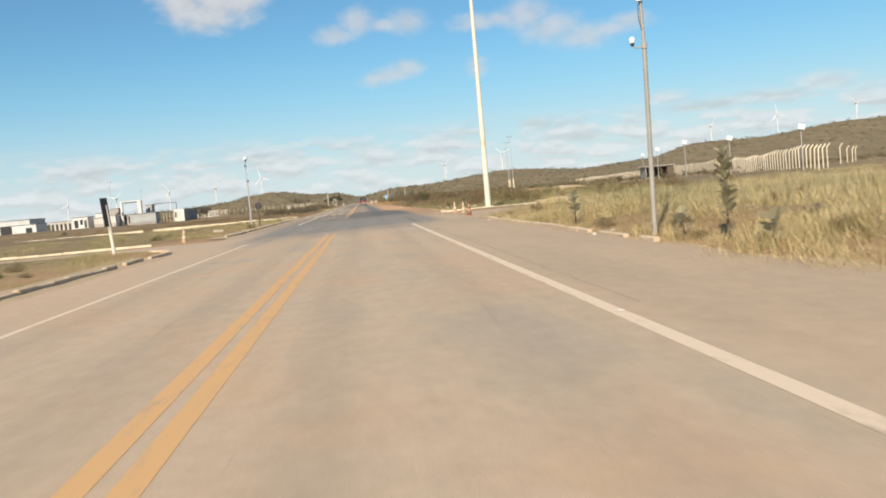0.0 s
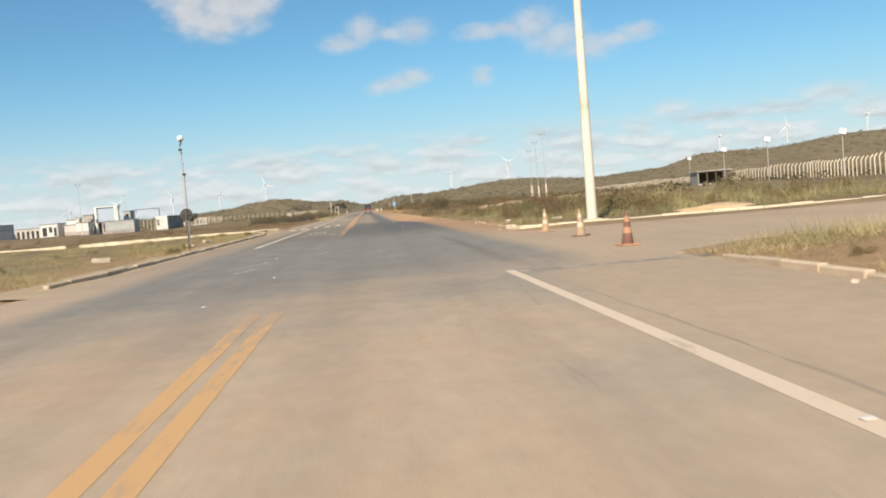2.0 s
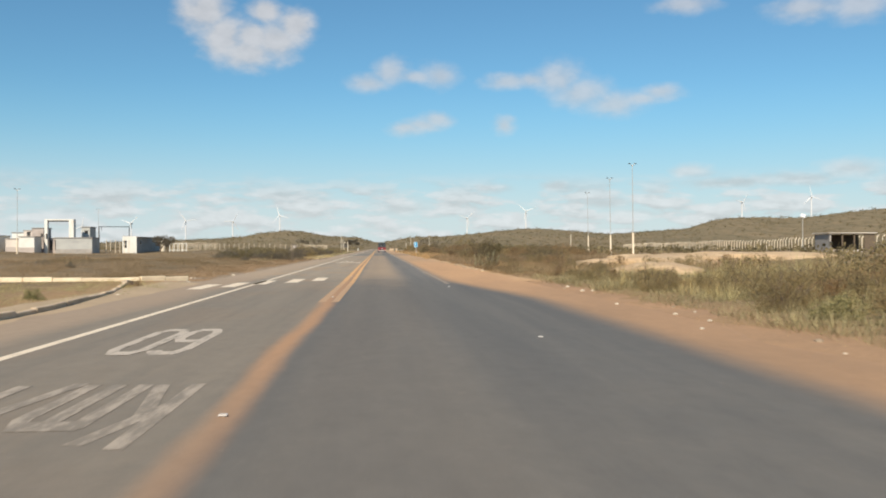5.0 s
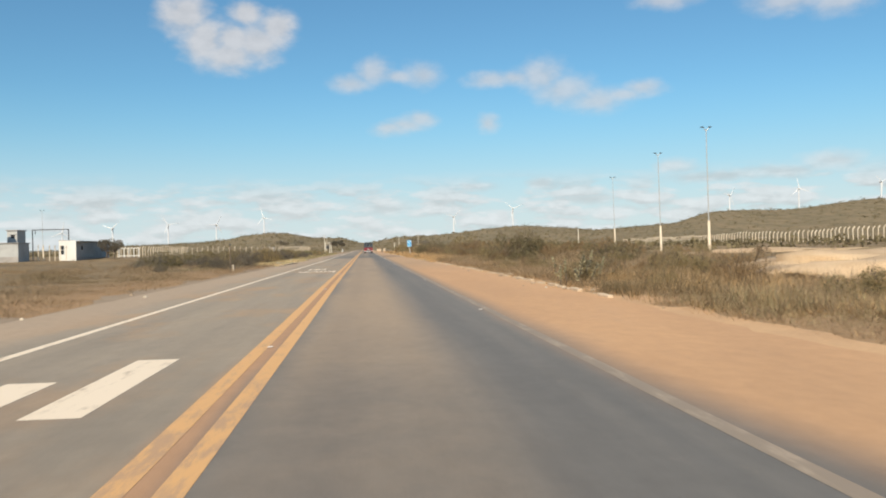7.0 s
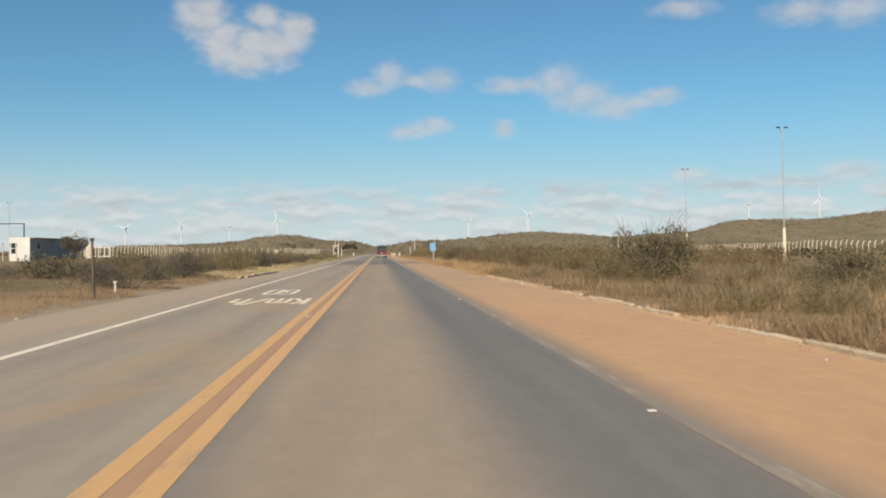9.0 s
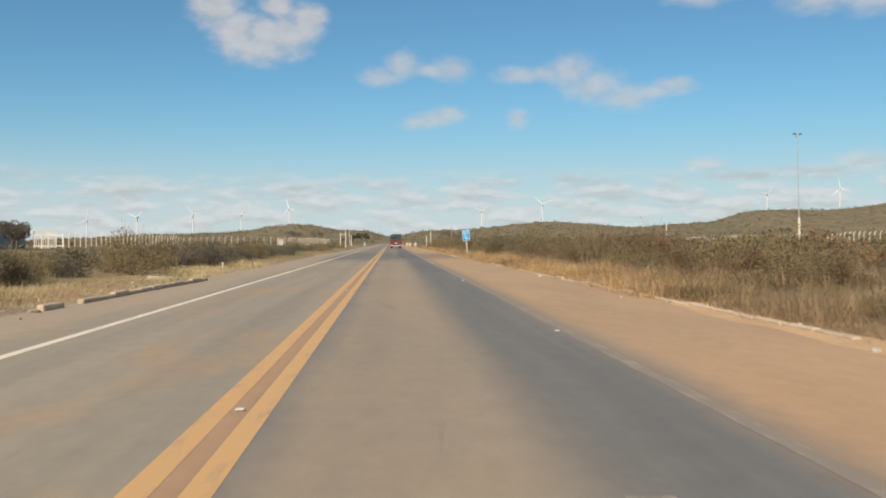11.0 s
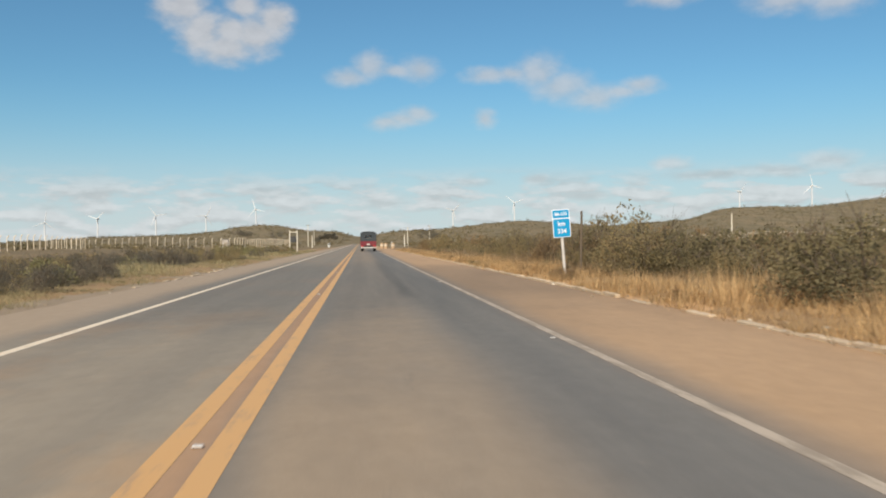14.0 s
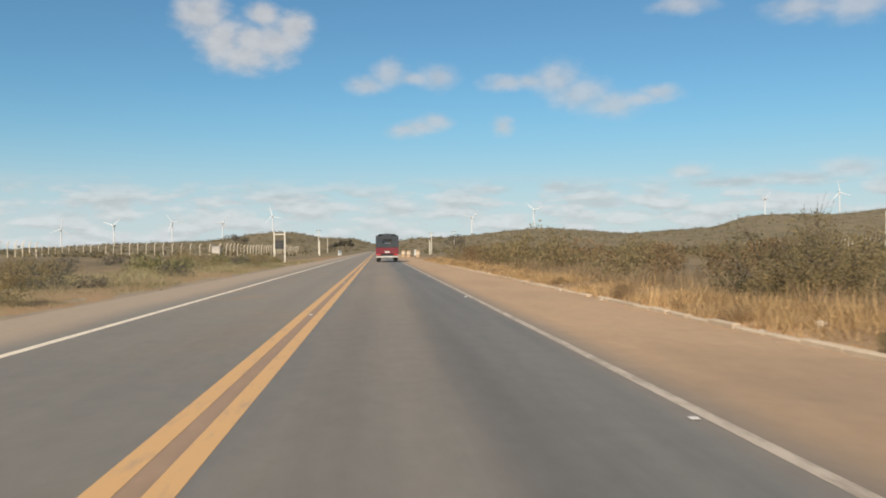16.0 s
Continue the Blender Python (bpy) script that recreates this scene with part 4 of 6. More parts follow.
def km_sign():
    r = thing("kilometre_sign", pose(8.12, 226.2, 0.12, 0, -4.0, 2), "blue road and kilometre marker on a leaning white post", "road sign")
    bm = rod(B(), (0, 0.05, -0.3), (0, 0.05, 2.1), 0.055, 0.05, 10)
    smooth(part("post", bm, M_BUMPER, r, "white post with peeled, dirty foot"))
    part("border", rounded_plate(0.63, 0.98, 0.02, 0.05, 1.74), M_SIGNWHITE, r, "white reflective border")
    low = part("lower_panel", rounded_plate(0.58, 0.62, 0.008, 0.035, 1.58), M_BLUE, r, "blue panel")
    low.location.y = -0.005
    top = part("upper_panel", rounded_plate(0.58, 0.27, 0.008, 0.035, 2.065), M_BLUE, r, "blue panel")
    top.location.y = -0.005
    text_part("BR-222", 0.15, (0, -0.008, 2.06), M_SIGNWHITE, r, "road_number")
    text_part("km", 0.22, (0, -0.008, 1.72), M_SIGNWHITE, r, "lettering")
    text_part("334", 0.22, (0, -0.008, 1.46), M_SIGNWHITE, r, "figures")
    p = thing("wooden_stake", pose(8.85, 226.9, 0.1), "grey weathered wooden stake behind the sign", "post")
    part("stake", rod(B(), (0, 0, -0.2), (0.05, 0, 2.2), 0.05, 0.04, 8), M_BARK, p)


km_sign()


def post_frame():
    r = thing("sign_frame", pose(-8.1, 317.6, -0.05), "two pale posts joined by rungs, back of a sign frame", "sign frame")
    for s in (-0.5, 0.5):
        part("post", box(B(), s, 0, 1.4, 0.13, 0.13, 3.4, 0.02), M_CONCRETE, r)
    for z in (1.5, 2.2, 2.85):
        part("rung", box(B(), 0, 0, z, 0.9, 0.06, 0.1, 0.01), M_CONCRETE if z > 2.5 else M_SIGNBACK, r)
    part("panel", box(B(), 0, 0.03, 1.85, 0.86, 0.03, 0.6, 0.01), M_SIGNBACK, r, "dark sign back")


post_frame()


def street_light():
    """Tall mast with a concrete foot and two luminaires."""
    r = thing("street_light", pose(0, 0, 0), "tall thin mast with concrete foot and two luminaires", "street light", "street lights beside the fenced site")
    smooth(part("concrete_foot", rod(B(), (0, 0, -1.0), (0, 0, 2.6), 0.14, 0.115, 14), M_POST, r, "pale concrete foot"))
    smooth(part("mast", rod(B(), (0, 0, 2.6), (0.0, 0, 10.6), 0.05, 0.03, 12), M_STEEL, r))
    for s in (-1, 1):
        arm = part("arm", rod(B(), (0, 0, 10.4), (s * 0.24, 0.1 * s, 10.72), 0.03, None, 8), M_STEEL, r)
        bm = box(B(), s * 0.33, 0.12 * s, 10.76, 0.3, 0.18, 0.10, 0.03)
        part("luminaire", bm, M_DARK, arm, "dark luminaire")
    return r


def street_lights():
    first = None
    for x, y in ((31.2, 168), (34.2, 189), (41, 230), (-58.2, 215.4), (-70.9, 297.8)):
        m = pose(x, y, ground_z(x, y) + (0.4 if x > 0 else 0.0), 0, random.uniform(-1.5, 0.6), random.uniform(-20, 20))
        if first is None:
            first = street_light()
            first.matrix_basis = m
        else:
            copy_thing(first, m)


street_lights()


def plain_poles():
    """Slim concrete poles of the power line, far off on both sides."""
    bm = rod(B(), (0, 0, -0.4), (0, 0, 8.5), 0.15, 0.09, 10)
    me = mesh_of(bm, "shaft", M_CONCRETE)
    bm = box(B(), 0, 0, 8.2, 1.6, 0.09, 0.11, 0.01)
    arm = mesh_of(bm, "crossarm", M_BARK)
    for x, y, h in ((-11.1, 420, 3.2), (12.4, 420, 3.1), (60, 330, 4.9), (-18, 520, 8), (-22, 640, 8), (30, 560, 8), (16.5, 480, 6)):
        r = thing("utility_pole", pose(x, y, ground_z(x, y)), "slim pale concrete pole beyond the verge", "pole", "power poles")
        r.scale = (1, 1, h / 8.5)
        part("shaft", me, None, r)
        if h > 4:
            part("crossarm", arm, None, r)


plain_poles()


def traffic_cone(m, mats, label):
    r = thing("traffic_cone", m, label, "traffic cone", "cones at the crossing")
    part("base", box(B(), 0, 0, 0.02, 0.40, 0.40, 0.04, 0.012), mats[2], r)
    h0, hs = 0.04, 0.71
    rad = lambda u: 0.135 * (1 - u) + 0.028 * u
    cuts = (0.0, 0.32, 0.5, 0.66, 0.82, 1.0)
    for i, (a, b) in enumerate(zip(cuts, cuts[1:])):
        bm = B()
        rod(bm, (0, 0, h0 + hs * a), (0, 0, h0 + hs * b), rad(a), rad(b), 20)
        smooth(part("body" if i % 2 == 0 else "band", bm, mats[i % 2], r))
    return r


traffic_cone(pose(6.8, 44.6, -0.004, 0, 1.5, 10), (M_CONE_DARK, M_ORANGE, M_ORANGE), "dirty dark red traffic cone on the sandy asphalt")
traffic_cone(pose(7.17, 54.8, -0.004, 0, 0, 25), (M_ORANGE_PALE, M_CONE_WHITE, M_ORANGE_PALE), "bleached orange and white traffic cone by a kerb")
traffic_cone(pose(7.17, 50.1, -0.004, 0, -1, 50), (M_ORANGE_PALE, M_CONE_WHITE, M_CONE_DARK), "bleached orange and white traffic cone on sandy asphalt")
traffic_cone(pose(-7.2, 42.3, 0.0, 0, 3, 30), (M_ORANGE_PALE, M_CONE_WHITE, M_ORANGE_PALE), "bleached traffic cone beside the grass island")


# ---------------------------------------------------------------- fences
def fence(points, spacing, label, tall=2.7):
    bm = B()
    box(bm, 0, 0, tall * 0.41 - 0.1, 0.115, 0.115, tall * 0.82 + 0.2, 0.015)
    rot = Matrix.Rotation(radians(38), 4, "Y")
    box(bm, 0.17, 0, tall * 0.82 + 0.21, 0.125, 0.125, 0.56, 0.012, rot)
    me = mesh_of(bm, "post", M_POST)
    root = tagged(new("fence"), label, "fence")
    pts = [Vector((a, b, 0)) for a, b in points]
    tops = []
    for a, b in zip(pts, pts[1:]):
        n = max(1, round((b - a).length / spacing))
        for i in range(n):
            c = a.lerp(b, i / n)
            z = ground_z(c.x, c.y)
            ob = part("post", me, None, root)
            ob.matrix_basis = pose(c.x, c.y, z, random.uniform(-1.5, 1.5), random.uniform(-1.5, 1.5), math.degrees(math.atan2(-(b - a).x, (b - a).y)) + random.uniform(-4, 4))
            tops.append(Vector((c.x, c.y, z)))
    for hz in (0.5, 1.2, 1.9):
        bm = B()
        for a, b in zip(tops, tops[1:]):
            rod(bm, a + Vector((0, 0, hz)), b + Vector((0, 0, hz)), 0.006, None, 3)
        part("wire", bm, M_STEEL, root)


fence([(49.5, 86), (63, 130), (73, 162), (82, 213), (90, 262)], 2.05, "long fence of pale concrete posts with bent tops")
fence([(90, 262), (107, 360), (130, 490), (142, 560)], 2.9, "far stretch of a fence of pale concrete posts")
fence([(61, 103.5), (80, 133), (99, 163)], 18.0, "concrete fence posts with bent tops, wider spaced")
fence([(-47, 268), (-56, 300), (-57, 390)], 3.0, "fence of pale concrete posts across the field")
fence([(-31, 414), (-95, 470)], 3.2, "fence of pale concrete posts with bent tops")
fence([(-30, 416), (-26, 540)], 4.0, "far fence of pale concrete posts")
fence([(-52.6, 244), (-47.9, 246)], 0.85, "close row of pale concrete posts beside the house", 2.6)

# ---------------------------------------------------------------- the works on the far side
def guard_house():
    x0, x1, y0, y1, zb, zt = -50.6, -47.8, 248, 267, ground_z(-49, 252) - 0.3, 3.75
    r = thing("guard_house", pose(0, 0, 0), "long low white house with grey flank and shallow roof", "house")
    t = 0.18
    # gable wall with an opening for its window, in four pieces
    wx0, wx1, wz0, wz1 = x0 + 0.25, x0 + 0.85, 1.4, 2.9
    bm = B()
    for a, b, c, d in ((x0, wx0, zb, zt), (wx1, x1, zb, zt), (wx0, wx1, zb, wz0), (wx0, wx1, wz1, zt)):
        box(bm, (a + b) / 2, y0 + t / 2, (c + d) / 2, b - a, t, d - c)
    part("gable_wall", bm, M_WHITE, r, "sunlit white end wall")
    bm = B()
    box(bm, x1 - t / 2, (y0 + t + y1) / 2, (zb + 0.8 + zt - 0.2) / 2, t, y1 - y0 - t, zt - 0.2 - zb - 0.8)
    part("side_wall", bm, M_WALL_DARK, r, "grey side wall")
    part("plinth", box(B(), x1 - t / 2 + 0.03, (y0 + t + y1) / 2, zb + 0.4, t + 0.06, y1 - y0 - t, 0.8), M_ROOF, r, "darker plinth band")
    part("side_wall", box(B(), x0 + t / 2, (y0 + t + y1) / 2, (zb + zt) / 2, t, y1 - y0 - t, zt - zb), M_WHITE, r)
    part("gable_wall", box(B(), (x0 + x1) / 2, y1 + t / 2, (zb + zt) / 2, x1 - x0, t, zt - zb), M_WHITE, r)
    part("roof", box(B(), (x0 + x1) / 2 + 0.2, (y0 + y1) / 2 + 0.4, zt - 0.02, x1 - x0 + 0.7, y1 - y0 - 0.2, 0.12, 0.02, Matrix.Rotation(radians(3), 4, "Y")), M_ROOF, r, "shallow fibre-cement roof")
    w = part("window", box(B(), (wx0 + wx1) / 2, y0 + 0.10, (wz0 + wz1) / 2, wx1 - wx0, 0.02, wz1 - wz0), M_GLASS, r)
    part("frame", box(B(), (wx0 + wx1) / 2, y0 + 0.07, (wz0 + wz1) / 2, wx1 - wx0, 0.05, 0.08), M_WHITE, w)
    w2 = part("window", box(B(), x1 + 0.012, y0 + 3.2, 2.5, 0.02, 0.9, 0.8), M_GLASS, r)
    part("frame", box(B(), x1 + 0.02, y0 + 3.2, 2.08, 0.06, 1.0, 0.07), M_WHITE, w2)
    # low white rail beyond the house
    f = thing("railing", pose(-44.5, 262, ground_z(-44, 262)), "low white railing beside the house", "railing")
    for i in range(5):
        part("baluster", box(B(), i * 0.9, 0, 0.9, 0.12, 0.12, 1.8), M_WHITE, f)
    part("rail", box(B(), 1.8, 0, 0.35, 3.9, 0.1, 0.12), M_WHITE, f)
    part("rail", box(B(), 1.8, 0, 1.75, 3.9, 0.1, 0.12), M_WHITE, f)


guard_house()


def portal():
    r = thing("portal_frame", pose(-59.35, 238, ground_z(-59, 238)), "large white concrete portal frame in the works", "portal")
    part("column", box(B(), -2.45, 0, 3.1, 0.58, 0.8, 6.9, 0.05), M_WHITE, r)
    part("column", box(B(), 2.3, 0, 3.1, 0.92, 1.2, 6.9, 0.05), M_WHITE, r)
    part("beam", box(B(), -0.15, 0, 6.42, 4.0, 0.8, 0.26, 0.04), M_WHITE, r)
    # dark strip below the beam, coloured as the shade of its underside
    part("beam_shade", box(B(), -0.15, 0.05, 6.18, 3.98, 0.6, 0.2), M_SIGNBACK, r, "dark strip for the shade under the beam")
    # dark box added for the shade low on the left column
    part("column_shade", box(B(), -2.3, -0.45, 3.3, 0.3, 0.1, 0.9), M_SIGNBACK, r, "added dark box for the shade on a column")


portal()


def block(name, x0, x1, y0, y1, z1, mat, label, base=None, openings=()):
    z0 = ground_z((x0 + x1) / 2, y0) - 0.3
    r = thing(name, pose(0, 0, 0), label, "building")
    part("wall", box(B(), (x0 + x1) / 2, (y0 + y1) / 2, (z0 + z1) / 2, x1 - x0, y1 - y0, z1 - z0, 0.03), mat, r)
    part("roof_slab", box(B(), (x0 + x1) / 2, (y0 + y1) / 2, z1 + 0.06, x1 - x0 + 0.3, y1 - y0 + 0.3, 0.12), M_ROOF, r)
    if base:
        part("plinth", box(B(), (x0 + x1) / 2, y0 - 0.03, z0 + 0.6, x1 - x0, 0.08, 1.2), base, r, "dark base band")
    # each opening is a plate on solid wall, the gloom inside put into its colour
    for (a, b, c, d) in openings:
        o = part("opening", box(B(), (a + b) / 2, y0 - 0.012, (c + d) / 2, b - a, 0.03, d - c), M_DARK, r, "dark plate for an unlit opening")
        part("lintel", box(B(), (a + b) / 2, y0 - 0.05, d + 0.08, b - a + 0.3, 0.12, 0.14), mat, o)


block("workshop", -59.6, -52.9, 236.5, 241, 3.3, M_WALL_DARK, "low grey walled building with a dark base", M_ROOF)
block("tower_block", -56.5, -54.9, 241.5, 245, 5.45, M_WALL_DARK, "grey upright block behind the portal", None, [(-55.9, -55.3, 4.2, 4.8)])
block("pump_house", -65.7, -63.5, 241, 245, 5.25, M_PINK_DARK, "upright pinkish block behind low walls", None, [(-64.0, -63.6, 3.6, 4.2)])
block("pump_house", -67.6, -65.8, 242, 245, 4.8, M_PINK_WALL, "narrow block with one tall dark plate for an unlit opening", None, [(-67.0, -66.35, 3.2, 4.6)])
block("annexe", -65.5, -62.75, 234.5, 238, 3.5, M_WHITE, "low whitish annexe beside the works", M_PINK_DARK)
block("annexe", -62.7, -59.95, 238.9, 241.2, 3.25, M_PINK_DARK, "low pinkish wall with narrow dark gaps", None, [(-62.4, -61.9, 1.0, 2.9), (-61.5, -61.1, 1.0, 2.9), (-60.6, -60.2, 1.0, 2.9)])
block("annexe", -69.0, -66.0, 237, 240.5, 3.15, M_PINK_WALL, "low pinkish annexe beside the works", M_PINK_DARK)
block("works_hall", -70.2, -67.7, 243, 247, 4.4, M_WHITE, "small white block rising over low walls", None)
block("works_hall", -75.0, -71.0, 238.5, 244, 3.75, M_WHITE, "unfinished white building with dark openings", None, [(-74.5, -73.5, 1.0, 3.0), (-73.0, -72.3, 1.8, 3.1), (-71.9, -71.3, 0.9, 2.9)])
block("works_hall", -81.0, -75.3, 239.5, 245, 3.05, M_PINK_WALL, "unfinished pinkish building with a row of dark bays", None, [(-80.7 + 1.1 * i, -80.1 + 1.1 * i, 0.8, 2.5) for i in range(5)])
block("store", -88.0, -82.0, 232, 240, 3.0, M_WHITE, "low white store building in the works", None, [(-84.6, -83.0, 0.8, 2.2)])
block("long_shed", -112.0, -90.0, 250, 262, 4.6, M_GREY_WALL, "long grey shed with a dark roof edge", None, [(-110, -106, 0.8, 3.2), (-104, -100, 0.8, 3.2), (-98, -94, 0.8, 3.2)])
block("hut", -33.5, -32.0, 419, 422, 2.2 + ground_z(-32, 420), M_PINK_WALL, "small pale hut at the corner of a fence", None)


def pipe_bridge():
    r = thing("pipe_bridge", pose(-54.0, 254, ground_z(-54, 254)), "thin dark steel pipe bridge on two legs", "pipe bridge")
    part("beam", box(B(), 0, 0, 5.4, 6.3, 0.14, 0.14), M_DARK, r)
    for s in (-3.08, 3.08):
        part("leg", box(B(), s, 0, 2.7, 0.14, 0.14, 5.4), M_DARK, r)
    part("hanger", box(B(), -2.6, 0, 5.0, 0.1, 0.1, 0.7), M_DARK, r)


pipe_bridge()


def dark_shed():
    zb = ground_z(65, 182) - 0.2
    r = thing("open_shed", pose(61.8, 180, zb, 0, 0, -6), "open shed with a flat pale roof edge and dark inside", "shed")
    part("roof", box(B(), 2.9, 2.5, 2.75, 6.6, 5.6, 0.12, 0.03), M_PINK_WALL, r, "flat pale roof")
    part("back_wall", box(B(), 2.9, 5.0, 1.3, 6.0, 0.2, 2.6), M_BARK, r)
    part("side_wall", box(B(), 0.0, 2.5, 1.3, 0.2, 5.0, 2.6), M_ROOF, r)
    part("front_wall", box(B(), 5.2, 0.1, 1.3, 1.4, 0.2, 2.6), M_BARK, r, "dark brown front wall")
    part("low_wall", box(B(), 2.3, 0.1, 0.25, 4.4, 0.2, 0.5), M_PINK_WALL, r)
    for s in (1.6, 3.2):
        part("pillar", box(B(), s, 0.1, 1.3, 0.18, 0.18, 2.6), M_BARK, r)


dark_shed()


def flood_posts():
    for x, y, h in ((54, 150, 5.0), (52.5, 133, 5.3), (51, 113, 4.75), (50, 92, 4.6), (68, 200, 5.6)):
        z = ground_z(x, y)
        r = thing("floodlight_post", pose(x, y, z), "thin post with a small white floodlight box", "floodlight", "floodlights along the fence")
        part("post", rod(B(), (0, 0, -0.2), (0, 0, h), 0.06, 0.05, 8), M_STEEL, r)
        part("lamp_box", box(B(), 0, -0.1, h + 0.2, 0.75, 0.3, 0.6, 0.03, Matrix.Rotation(radians(12), 4, "Y")), M_SIGNWHITE, r, "white lamp housing")


flood_posts()


# ---------------------------------------------------------------- things far down the road
def truck():
    r = thing("truck", pose(2.2, 320.5, 0.0), "wine-red truck with a dark tarpaulin cover, seen from behind", "truck")
    w = 2.28
    part("tailgate", box(B(), 0, 0.03, 1.13, w, 0.08, 0.62, 0.02), M_TRUCK_RED, r, "wine-red tailgate")
    for s in (-1, 1):
        part("side_board", box(B(), s * (w / 2 - 0.03), 2.6, 1.13, 0.06, 5.0, 0.62, 0.01), M_TRUCK_RED, r)
    part("bed", box(B(), 0, 2.6, 0.84, w - 0.14, 5.0, 0.10), M_DARK, r)
    # tarpaulin with a rounded top and an open flap at the back
    bm = B()
    prof = [(-w / 2, 1.45), (-w / 2, 2.35), (-w / 2 + 0.10, 2.62), (-w / 2 + 0.35, 2.78), (0, 2.84), (w / 2 - 0.35, 2.78), (w / 2 - 0.10, 2.62), (w / 2, 2.35), (w / 2, 1.45)]
    rings = [[bm.verts.new((px, yy, pz)) for px, pz in prof] for yy in (0.0, 1.2, 2.5, 3.8, 5.0)]
    for a, b in zip(rings, rings[1:]):
        for i in range(len(prof) - 1):
            bm.faces.new((a[i], a[i + 1], b[i + 1], b[i]))
    bm.faces.new(list(reversed(rings[-1])))
    part("tarpaulin", bm, M_TARP, r, "dark tarpaulin over hoops")
    bm = B()
    for cx, cz, sx, sz in ((-0.78, 2.05, 0.70, 1.2), (0.78, 2.05, 0.70, 1.2), (0, 2.52, 0.9, 0.55), (0, 1.65, 0.9, 0.42)):
        box(bm, cx, 0.0, cz, sx, 0.03, sz, 0.01)
    part("rear_flap", bm, M_TARP, r, "dark rear flap with a gap")
    # pale box added behind the gap to give a pale patch
    part("pale_box", box(B(), 0, 0.6, 2.05, 0.95, 0.4, 0.5, 0.1), M_BUMPER, r, "pale box showing through the gap")
    part("bumper", box(B(), 0, -0.06, 0.52, w - 0.1, 0.12, 0.16, 0.03), M_BUMPER, r, "pale striped bumper")
    for s in (-1, 1):
        part("tail_lamp", box(B(), s * 0.86, -0.03, 0.74, 0.42, 0.06, 0.15, 0.02), M_TAIL, r, "red tail lamp")
    part("frame_beam", box(B(), 0, 0.2, 0.70, w - 0.3, 0.3, 0.16), M_DARK, r)
    part("panel", box(B(), 0, -0.025, 1.0, 0.5, 0.02, 0.16), M_BUMPER, r, "pale plate on the tailgate")
    part("cab", box(B(), 0, 6.1, 1.45, 2.1, 1.7, 1.9, 0.15), M_TRUCK_RED, r, "wine-red cab")
    for yy in (1.3, 6.3):
        for s in (-1, 1):
            ty = rod(B(), (s * 0.72, yy, 0.48), (s * 1.06, yy, 0.48), 0.48, None, 22)
            wh = part("wheel", ty, M_RUBBER, r)
            part("rim", rod(B(), (s * 1.0, yy, 0.48), (s * 1.075, yy, 0.48), 0.25, None, 16), M_STEEL, wh)
    for s in (-1, 1):
        part("mudflap", box(B(), s * 0.85, 0.55, 0.38, 0.45, 0.02, 0.5), M_RUBBER, r)


truck()


def far_roadside():
    for x, y in ((-7.2, 425), (-7.2, 429), (-7.2, 434), (8.4, 400)):
        r = thing("barrier", pose(x, y, ground_z(x, y)), "low whitewashed barrier beside the road", "barrier", "whitewashed barriers")
        part("rail", box(B(), 0, 0, 1.0, 0.2, 3.6, 0.25, 0.03), M_WHITE, r)
        for s in (-1.5, 0, 1.5):
            part("post", box(B(), 0, s, 0.45, 0.22, 0.22, 1.0, 0.02), M_WHITE, r)
    for x, y in ((6.2, 372), (7.4, 366), (5.6, 380)):
        r = thing("marker_drum", pose(x, y, 0.0), "orange and white marker drum by the shoulder", "marker drum", "marker drums")
        part("body", rod(B(), (0, 0, 0), (0, 0, 1.1), 0.38, 0.34, 14), M_ORANGE_PALE, r)
        part("band", rod(B(), (0, 0, 0.45), (0, 0, 0.85), 0.385, 0.37, 14), M_CONE_WHITE, r)


far_roadside()


# ---------------------------------------------------------------- wind turbines
def turbine():
    r = thing("wind_turbine", pose(0, 0, 0), "white three-bladed wind turbine on the skyline", "wind turbine", "wind turbines on the hills")
    smooth(part("tower", rod(B(), (0, 0, -70), (0, 0, 78), 2.7, 1.4, 14), M_TURBINE, r))
    part("nacelle", box(B(), 0, 1.5, 79.5, 3.6, 9, 3.8, 0.8), M_TURBINE, r)
    smooth(part("hub", rod(B(), (0, -3.2, 79.5), (0, -5.6, 79.5), 2.0, 0.9, 14), M_TURBINE, r))
    bm = B()
    prof = [(0, 0.8), (5, 1.45), (12, 1.2), (22, 0.75), (30, 0.2)]
    rows = []
    for d, c in prof:
        rows.append([bm.verts.new((-c * 0.6, -4.4, d)), bm.verts.new((0, -4.4 - 0.3 * c, d)), bm.verts.new((c, -4.3, d)), bm.verts.new((0, -4.4 + 0.25 * c, d))])
    for a, b in zip(rows, rows[1:]):
        for i in range(4):
            bm.faces.new((a[i], a[(i + 1) % 4], b[(i + 1) % 4], b[i]))
    bm.faces.new(rows[-1])
    bm.faces.new(list(reversed(rows[0])))
    bmesh.ops.recalc_face_normals(bm, faces=bm.faces)
    me = mesh_of(bm, "blade", M_TURBINE)
    for i in range(3):
        b = part("blade", me, None, r)
        b.matrix_basis = Matrix.Translation((0, 0, 79.5)) @ Matrix.Rotation(radians(120 * i), 4, "Y")
    return r


